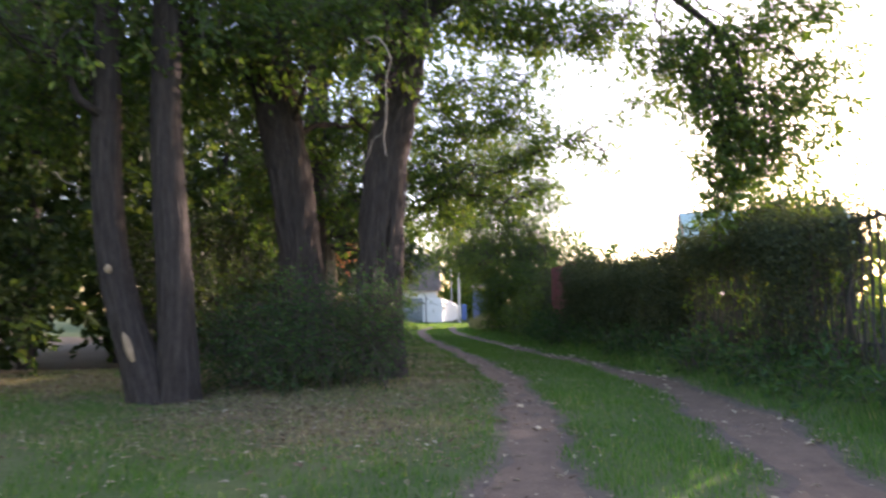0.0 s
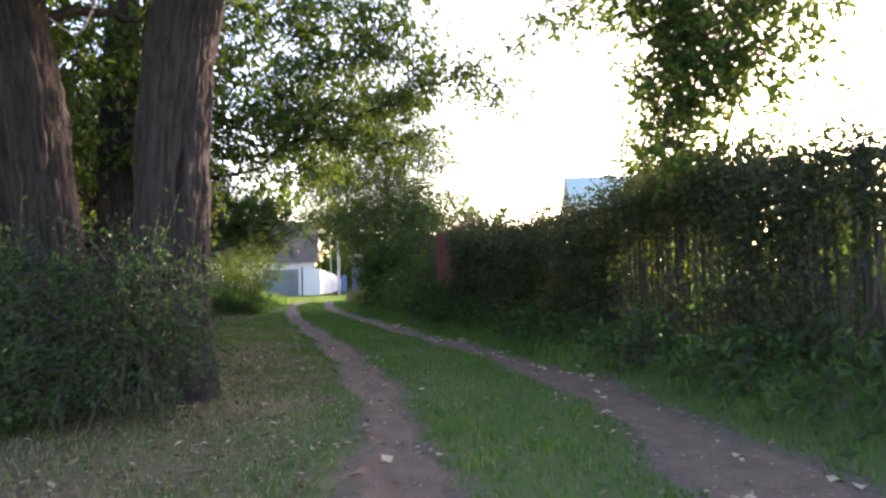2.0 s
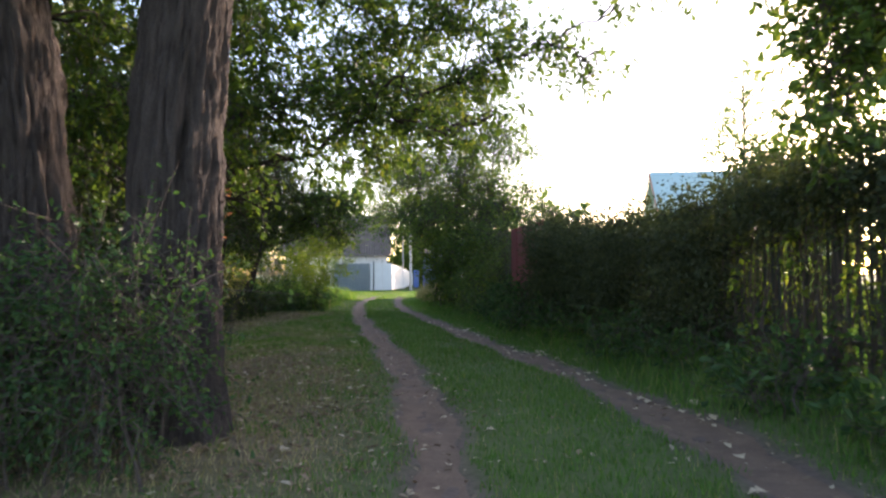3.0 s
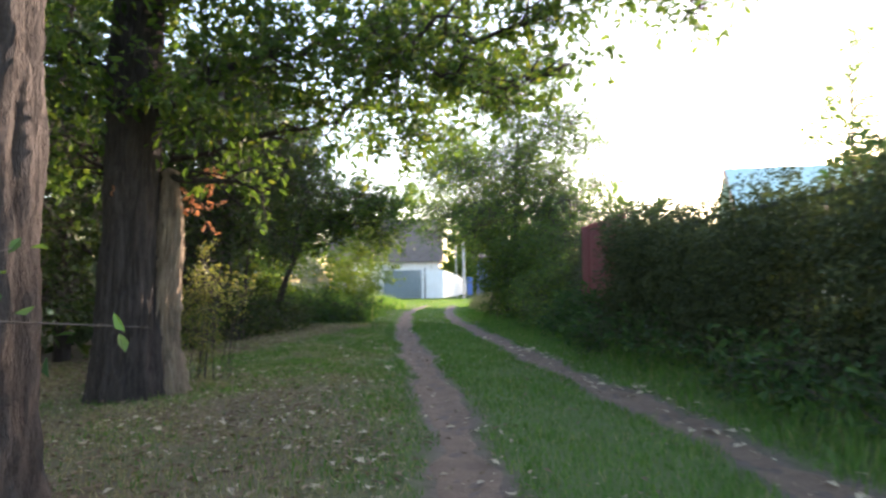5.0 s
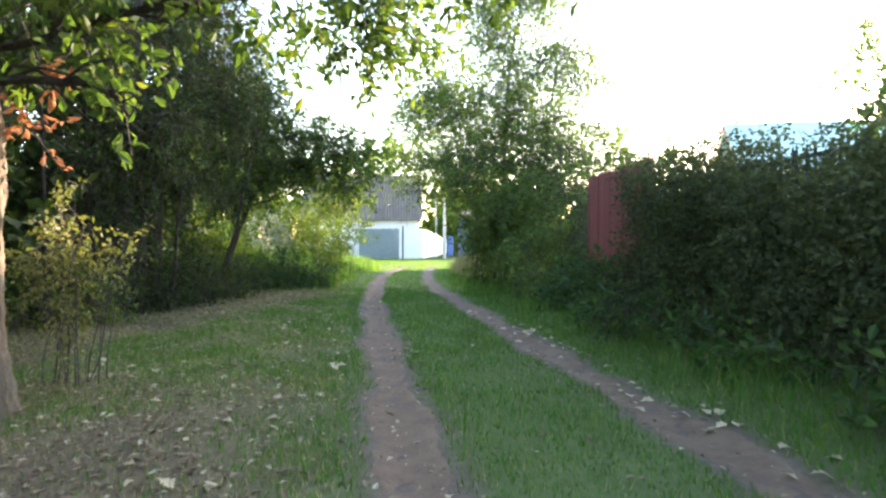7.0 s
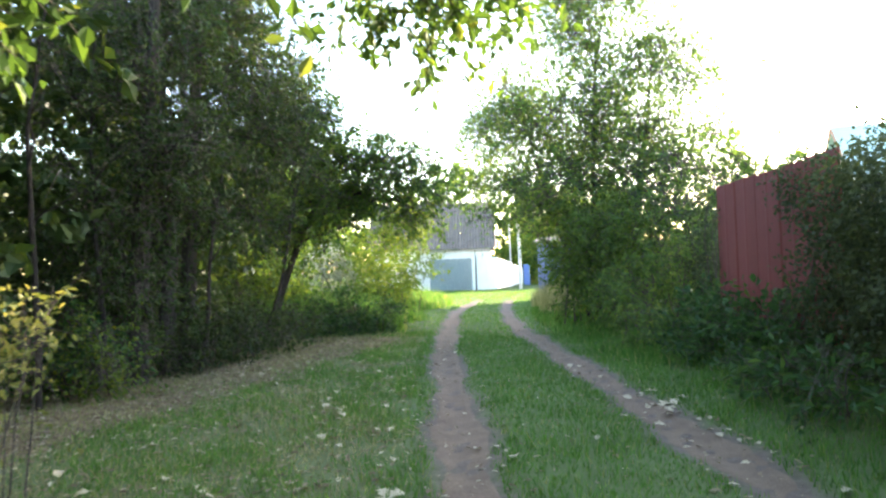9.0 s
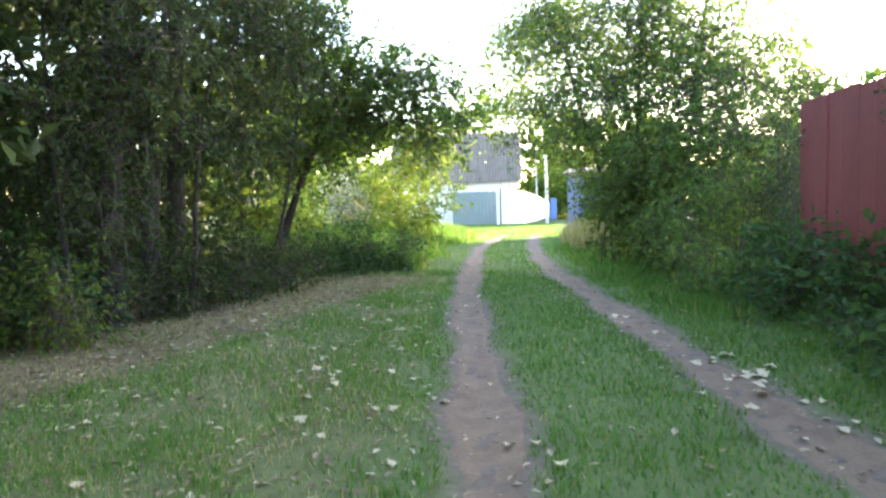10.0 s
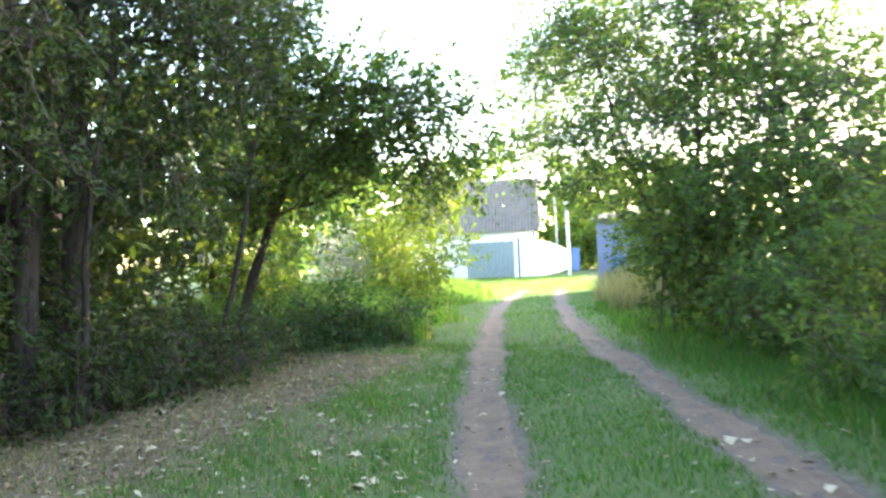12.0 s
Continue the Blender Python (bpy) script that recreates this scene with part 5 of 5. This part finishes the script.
def curled_leaf():
    """A dry oak leaf, lobed and curled, of its own small mesh."""
    bm = bmesh.new()
    n = 9
    rows = []
    for i in range(n):
        s = i / (n - 1)
        w = 0.34 * math.sin(math.pi * min(1, s * 1.08 + 0.02)) ** 0.7 * (1 + 0.35 * math.cos(s * 19))
        rows.append([bm.verts.new((u * w, s, 0.14 * math.sin(s * 2.6) + 0.5 * (u * w) ** 2 + 0.05 * u * math.sin(s * 7))) for u in (-1, -0.45, 0, 0.45, 1)])
    for r0_, r1_ in zip(rows, rows[1:]):
        for i in range(4):
            bm.faces.new((r0_[i], r0_[i + 1], r1_[i + 1], r1_[i]))
    me = bpy.data.meshes.new("fallen_leaf")
    bm.to_mesh(me)
    bm.free()
    me.materials.append(M_TAN)
    return me


leaf_mesh = curled_leaf()
SPOTS = [(-0.99, 7.25), (0.16, 5.15), (1.34, 6.3), (2.22, 4.53), (-2.4, 13.1), (-0.5, 13.6), (-0.95, 15.6), (-3.72, 15.8), (-2.8, 19.45), (-1.5, 16.65), (-3.5, 15.75), (-4.82, 15.9), (-6.84, 18.2), (-3.14, 13.83), (-3.61, 15.73)]
for k in range(46):
    yy = random.uniform(3.0, 21.0)
    xx = float(np.interp(yy, YS, XL if k % 2 else XR)) + random.gauss(0, 0.22) + (0.12 if k % 2 == 0 else 0)
    SPOTS.append((xx, yy))
for k in range(60):
    yy = random.choice((8.6, 10.9, 12.6, 13.4, 15.6, 16.7, 17.4)) + random.gauss(0, 0.4)
    SPOTS.append((float(np.interp(yy, YS, XR)) + random.gauss(0.22, 0.12), yy))
for k in range(110):
    yy = random.uniform(8.5, 20.5)
    SPOTS.append((float(np.interp(yy, YS, XL)) - 0.4 - abs(random.gauss(0, 1.5)), yy))
for x, y in SPOTS:
    ob = new("fallen_leaf", leaf_mesh)
    s = random.uniform(0.06, 0.125)
    ob.matrix_basis = pose(x, y, float(ground_height(x, y)) + 0.012, random.uniform(-12, 12), random.uniform(-12, 12), random.uniform(0, 360)) @ Matrix.Diagonal((s, s, s, 1))
    tagged(ob, "pale curled dry leaf lying on lane", "fallen leaf", "fallen leaves on the lane")


# ---- buildings at the lane's end ----
def slab(bm, corners, thick):
    """A thick plate from four corners."""
    vs = [bm.verts.new(c) for c in corners]
    f = bm.faces.new(vs)
    f.normal_update()
    r = bmesh.ops.extrude_face_region(bm, geom=[f])
    bmesh.ops.translate(bm, verts=[g for g in r["geom"] if isinstance(g, bmesh.types.BMVert)], vec=-f.normal * thick)
    bmesh.ops.recalc_face_normals(bm, faces=bm.faces)
    return bm


barn = thing("barn", (-15.5, 54, 0), "whitewashed barn with a grey corrugated roof", "barn")
part("wall", box(bmesh.new(), -19.5, 52.0, -0.1, -11.95, 52.25, 2.75), M_WHITE, barn)
part("wall", box(bmesh.new(), -12.2, 52.25, -0.1, -11.95, 58.0, 2.75), M_WHITE, barn)
part("wall", box(bmesh.new(), -19.5, 57.75, -0.1, -12.2, 58.0, 2.75), M_WHITE, barn)
part("wall", box(bmesh.new(), -19.5, 52.25, -0.1, -19.25, 57.75, 2.75), M_WHITE, barn)
for y0, z0, y1, z1 in ((51.6, 2.62, 55.0, 5.9), (58.4, 2.62, 55.0, 5.9)):
    n = 90
    xs = np.linspace(-19.9, -11.65, n)
    wave = 0.055 * np.cos(np.arange(n) * np.pi)
    v = np.concatenate([np.stack([xs, np.full(n, y0), z0 + wave], 1), np.stack([xs, np.full(n, y1), z1 + wave], 1), np.stack([xs, np.full(n, y0), z0 + wave - 0.03], 1), np.stack([xs, np.full(n, y1), z1 + wave - 0.03], 1)])
    i = np.arange(n - 1)
    q = np.concatenate([np.stack([i, i + 1, n + i + 1, n + i], 1), np.stack([2 * n + i, 3 * n + i, 3 * n + i + 1, 2 * n + i + 1], 1), np.stack([i, 2 * n + i, 2 * n + i + 1, i + 1], 1)])
    mesh_object("roof", v, q, None, M_SLATE, barn, "weathered grey corrugated roof")
for x in (-19.4, -12.1):
    bm = bmesh.new()
    a = [bm.verts.new(c) for c in ((x, 52.1, 2.75), (x, 57.9, 2.75), (x, 55.0, 5.75))]
    b = [bm.verts.new(c) for c in ((x + 0.12, 52.1, 2.75), (x + 0.12, 57.9, 2.75), (x + 0.12, 55.0, 5.75))]
    bm.faces.new(a)
    bm.faces.new(b[::-1])
    for k in range(3):
        bm.faces.new((a[k], b[k], b[(k + 1) % 3], a[(k + 1) % 3]))
    bmesh.ops.recalc_face_normals(bm, faces=bm.faces)
    part("gable", bm, M_WHITE, barn)

turn = Matrix.Translation((-11.95, 52, 0)) @ Matrix.Rotation(radians(15), 4, "Z") @ Matrix.Translation((11.95, -52, 0))
for ob in barn.children:
    ob.data.transform(turn)

shed = thing("board_fence", (-13.8, 50, 0), "blue-grey wooden board fence before barn", "fence")
for k in range(14):
    x = -15.4 + k * 0.22
    part("board", box(bmesh.new(), x, 49.9, 0.05, x + 0.21, 49.93, 1.98 + 0.02 * math.sin(k * 3.0), 0.004), M_GREYDOOR, shed)
part("rail", box(bmesh.new(), -15.4, 49.93, 1.5, -12.3, 49.98, 1.6), M_GREYDOOR, shed)
gate = thing("steel_gate", (-12.2, 49, 0), "bright white sheet-steel gate lit by the sun", "gate")


def along(ax, ay, bx, by, z0, z1, thick):
    d = Vector((bx - ax, by - ay, 0))
    bm = box(bmesh.new(), 0, 0, z0, d.length, thick, z1, 0.01)
    bm.transform(Matrix.Translation((ax, ay, 0)) @ Matrix.Rotation(math.atan2(d.y, d.x), 4, "Z"))
    return bm


def sloped(bm, ax, ay, bx, by, drop, rise):
    """Lower the far end's top and lift its foot, as a sheet fence on rising ground."""
    way = Vector((bx - ax, by - ay, 0))
    mid = sum(v.co.z for v in bm.verts) / len(bm.verts)
    for v in bm.verts:
        k = max(0.0, min(1.0, ((v.co.x - ax) * way.x + (v.co.y - ay) * way.y) / way.length_squared))
        v.co.z += -drop * k if v.co.z > mid else rise * k
    return bm


part("gate_leaf", along(-12.2, 49.0, -11.6, 49.2, 0.08, 2.0, 0.05), M_WHITESTEEL, gate)
part("gate_leaf", along(-11.58, 49.2, -11.0, 49.4, 0.08, 1.98, 0.05), M_WHITESTEEL, gate)
part("side_panel", sloped(along(-10.98, 49.4, -10.5, 51.0, 0.1, 1.92, 0.05), -10.98, 49.4, -10.5, 51.0, 0.22, 0.08), M_WHITESTEEL, gate)
part("side_panel", sloped(along(-10.48, 51.0, -10.1, 52.6, 0.18, 1.66, 0.05), -10.48, 51.0, -10.1, 52.6, 0.42, 0.2), M_WHITESTEEL, gate)
part("gate_post", box(bmesh.new(), -12.20, 48.88, -0.1, -12.13, 48.96, 2.12, 0.01), M_IRON, gate, "thin dark steel post")
part("gate_frame", along(-12.42, 48.98, -12.22, 49.02, 0.05, 2.02, 0.06), M_WHITESTEEL, gate)
door = thing("blue_door", (-9.9, 52.8, 0), "dark blue metal door beside white gate", "door")
part("door_leaf", along(-10.05, 52.7, -9.72, 53.0, 0.2, 1.5, 0.05), M_BLUE, door)


def pole(name, label, x, y, h, r):
    t = thing(name, (x, y, 0), label, "pole")
    v, q = tube([(x, y, -0.3), (x, y, h * 0.5), (x - 0.05, y, h)], [r, r * 0.9, r * 0.75], 10)
    mesh_object("shaft", v, q, None, M_CONCRETE, t, smooth=True)
    part("cap", box(bmesh.new(), x - 0.05 - r, y - r, h - 0.02, x - 0.05 + r, y + r, h + 0.05, 0.01), M_CONCRETE, t)


pole("concrete_pole", "pale slender concrete pole by the gate", -10.05, 51.6, 4.0, 0.11)
pole("thin_pole", "thin pale pole behind the white gate", -11.6, 56.0, 4.6, 0.06)
pole("thin_pole", "thin far pole above the hedge line", 2.2, 62.0, 8.0, 0.06)
hut = thing("garden_hut", (-5.6, 36, 0), "small pale blue hut half hidden by leaves", "hut")
part("wall", box(bmesh.new(), -6.15, 36.0, -0.1, -4.2, 37.6, 2.25, 0.01), M_PALEBLUE, hut)
part("lower_cladding", box(bmesh.new(), -5.7, 35.96, 0.2, -4.2, 36.0, 1.1, 0.01), M_BLUE, hut, "dark blue boards")
part("roof", slab(bmesh.new(), [(-6.3, 35.8, 2.25), (-4.0, 35.8, 2.25), (-4.0, 37.8, 2.5), (-6.3, 37.8, 2.5)], 0.06), M_SLATE, hut)


# the house with a teal roof
def house():
    t = thing("house", (12, 48.4, 0), "pale house with bright teal sheet roof", "house")
    x0, x1, ya, yb, eave, ridge = 7.2, 17.0, 45.4, 51.4, 5.3, 7.8
    ym = (ya + yb) / 2
    part("wall", box(bmesh.new(), x0, ya, -0.2, x1, ya + 0.3, eave), M_PLASTER, t)
    part("wall", box(bmesh.new(), x0, yb - 0.3, -0.2, x1, yb, eave), M_PLASTER, t)
    for x in (x0, x1 - 0.3):
        bm = bmesh.new()
        prof = [(ya + 0.3, -0.2), (yb - 0.3, -0.2), (yb - 0.3, eave), (ym, ridge - 0.2), (ya + 0.3, eave)]
        a = [bm.verts.new((x, y, z)) for y, z in prof]
        b = [bm.verts.new((x + 0.3, y, z)) for y, z in prof]
        bm.faces.new(a)
        bm.faces.new(b[::-1])
        for k in range(5):
            bm.faces.new((a[k], b[k], b[(k + 1) % 5], a[(k + 1) % 5]))
        bmesh.ops.recalc_face_normals(bm, faces=bm.faces)
        part("gable_wall", bm, M_PLASTER, t)
    for y0, y1 in ((ya - 0.5, ym), (yb + 0.5, ym)):
        part("roof", slab(bmesh.new(), [(x0 - 0.5, y0, eave - 0.35), (x1 + 0.5, y0, eave - 0.35), (x1 + 0.5, y1, ridge), (x0 - 0.5, y1, ridge)], 0.12), M_TEAL, t)
        part("fascia", slab(bmesh.new(), [(x0 - 0.54, y0, eave - 0.55), (x0 - 0.54, y1, ridge - 0.2), (x0 - 0.54, y1, ridge + 0.05), (x0 - 0.54, y0, eave - 0.3)], 0.04), M_FASCIA, t)
    for y in (47.0, 49.8):
        w = part("window", box(bmesh.new(), x0 - 0.03, y - 0.5, 3.6, x0 + 0.02, y + 0.5, 4.9), M_WHITESTEEL, t)
        part("pane", box(bmesh.new(), x0 - 0.04, y - 0.42, 3.7, x0 - 0.031, y + 0.42, 4.8), M_DARKGLASS, w)


house()

# garden bushes behind the fence
for cx, cy, h, w in ((8.6, 9.5, 1.3, 1.2), (11.5, 13.5, 2.5, 1.9), (7.4, 15.5, 1.3, 1.7), (14.5, 10.0, 2.5, 2.0), (4.6, 16.2, 2.1, 1.3), (9.4, 15.0, 2.4, 1.6), (6.0, 19.5, 1.3, 1.4), (6.3, 8.2, 0.8, 1.0), (7.5, 6.6, 0.9, 1.1), (10.0, 7.4, 1.5, 1.4), (9.5, 11.5, 2.5, 1.7), (12.0, 9.6, 2.9, 1.9), (5.4, 6.4, 0.9, 0.9), (5.9, 7.6, 1.3, 1.0), (5.3, 9.5, 1.4, 1.0), (4.7, 11.4, 1.4, 1.0), (8.0, 9.0, 2.4, 1.4), (9.8, 8.4, 2.8, 1.5), (7.0, 11.0, 2.2, 1.2), (1.5, 31.0, 2.8, 1.8), (5.0, 34.0, 2.8, 2.0), (-1.2, 29.0, 3.6, 1.4), (-3.0, 30.8, 2.6, 1.0), (0.5, 28.4, 3.8, 1.3)):
    shrub("garden_bush", "sunlit green garden bush behind the fence", (cx, cy), [(cx, cy, h * 0.5, w, w, h * 0.5), (cx + w * 0.8, cy + 0.5, h * 0.4, w * 0.8, w * 0.8, h * 0.42)], 85, 0.29, M_MAPLE, "diamond", stems=8, sticks=False)

# ---- distance ----
for cx, cy, h, w in ((-9.6, 62.0, 3.6, 1.6), (-11.6, 61.0, 4.6, 1.5), (-7.6, 60.0, 3.2, 1.6), (-5.6, 58.0, 2.8, 1.6), (-13.2, 64.0, 5.4, 1.6)):
    shrub("distant_bush", "pale sunlit green bush beyond the gate", (cx, cy), [(cx, cy, h * 0.5, w, w * 0.8, h * 0.5), (cx + 0.5, cy - 0.4, h * 0.3, w, w * 0.8, h * 0.32)], 90, 0.32, M_GOLD, "diamond", stems=6, sticks=False)
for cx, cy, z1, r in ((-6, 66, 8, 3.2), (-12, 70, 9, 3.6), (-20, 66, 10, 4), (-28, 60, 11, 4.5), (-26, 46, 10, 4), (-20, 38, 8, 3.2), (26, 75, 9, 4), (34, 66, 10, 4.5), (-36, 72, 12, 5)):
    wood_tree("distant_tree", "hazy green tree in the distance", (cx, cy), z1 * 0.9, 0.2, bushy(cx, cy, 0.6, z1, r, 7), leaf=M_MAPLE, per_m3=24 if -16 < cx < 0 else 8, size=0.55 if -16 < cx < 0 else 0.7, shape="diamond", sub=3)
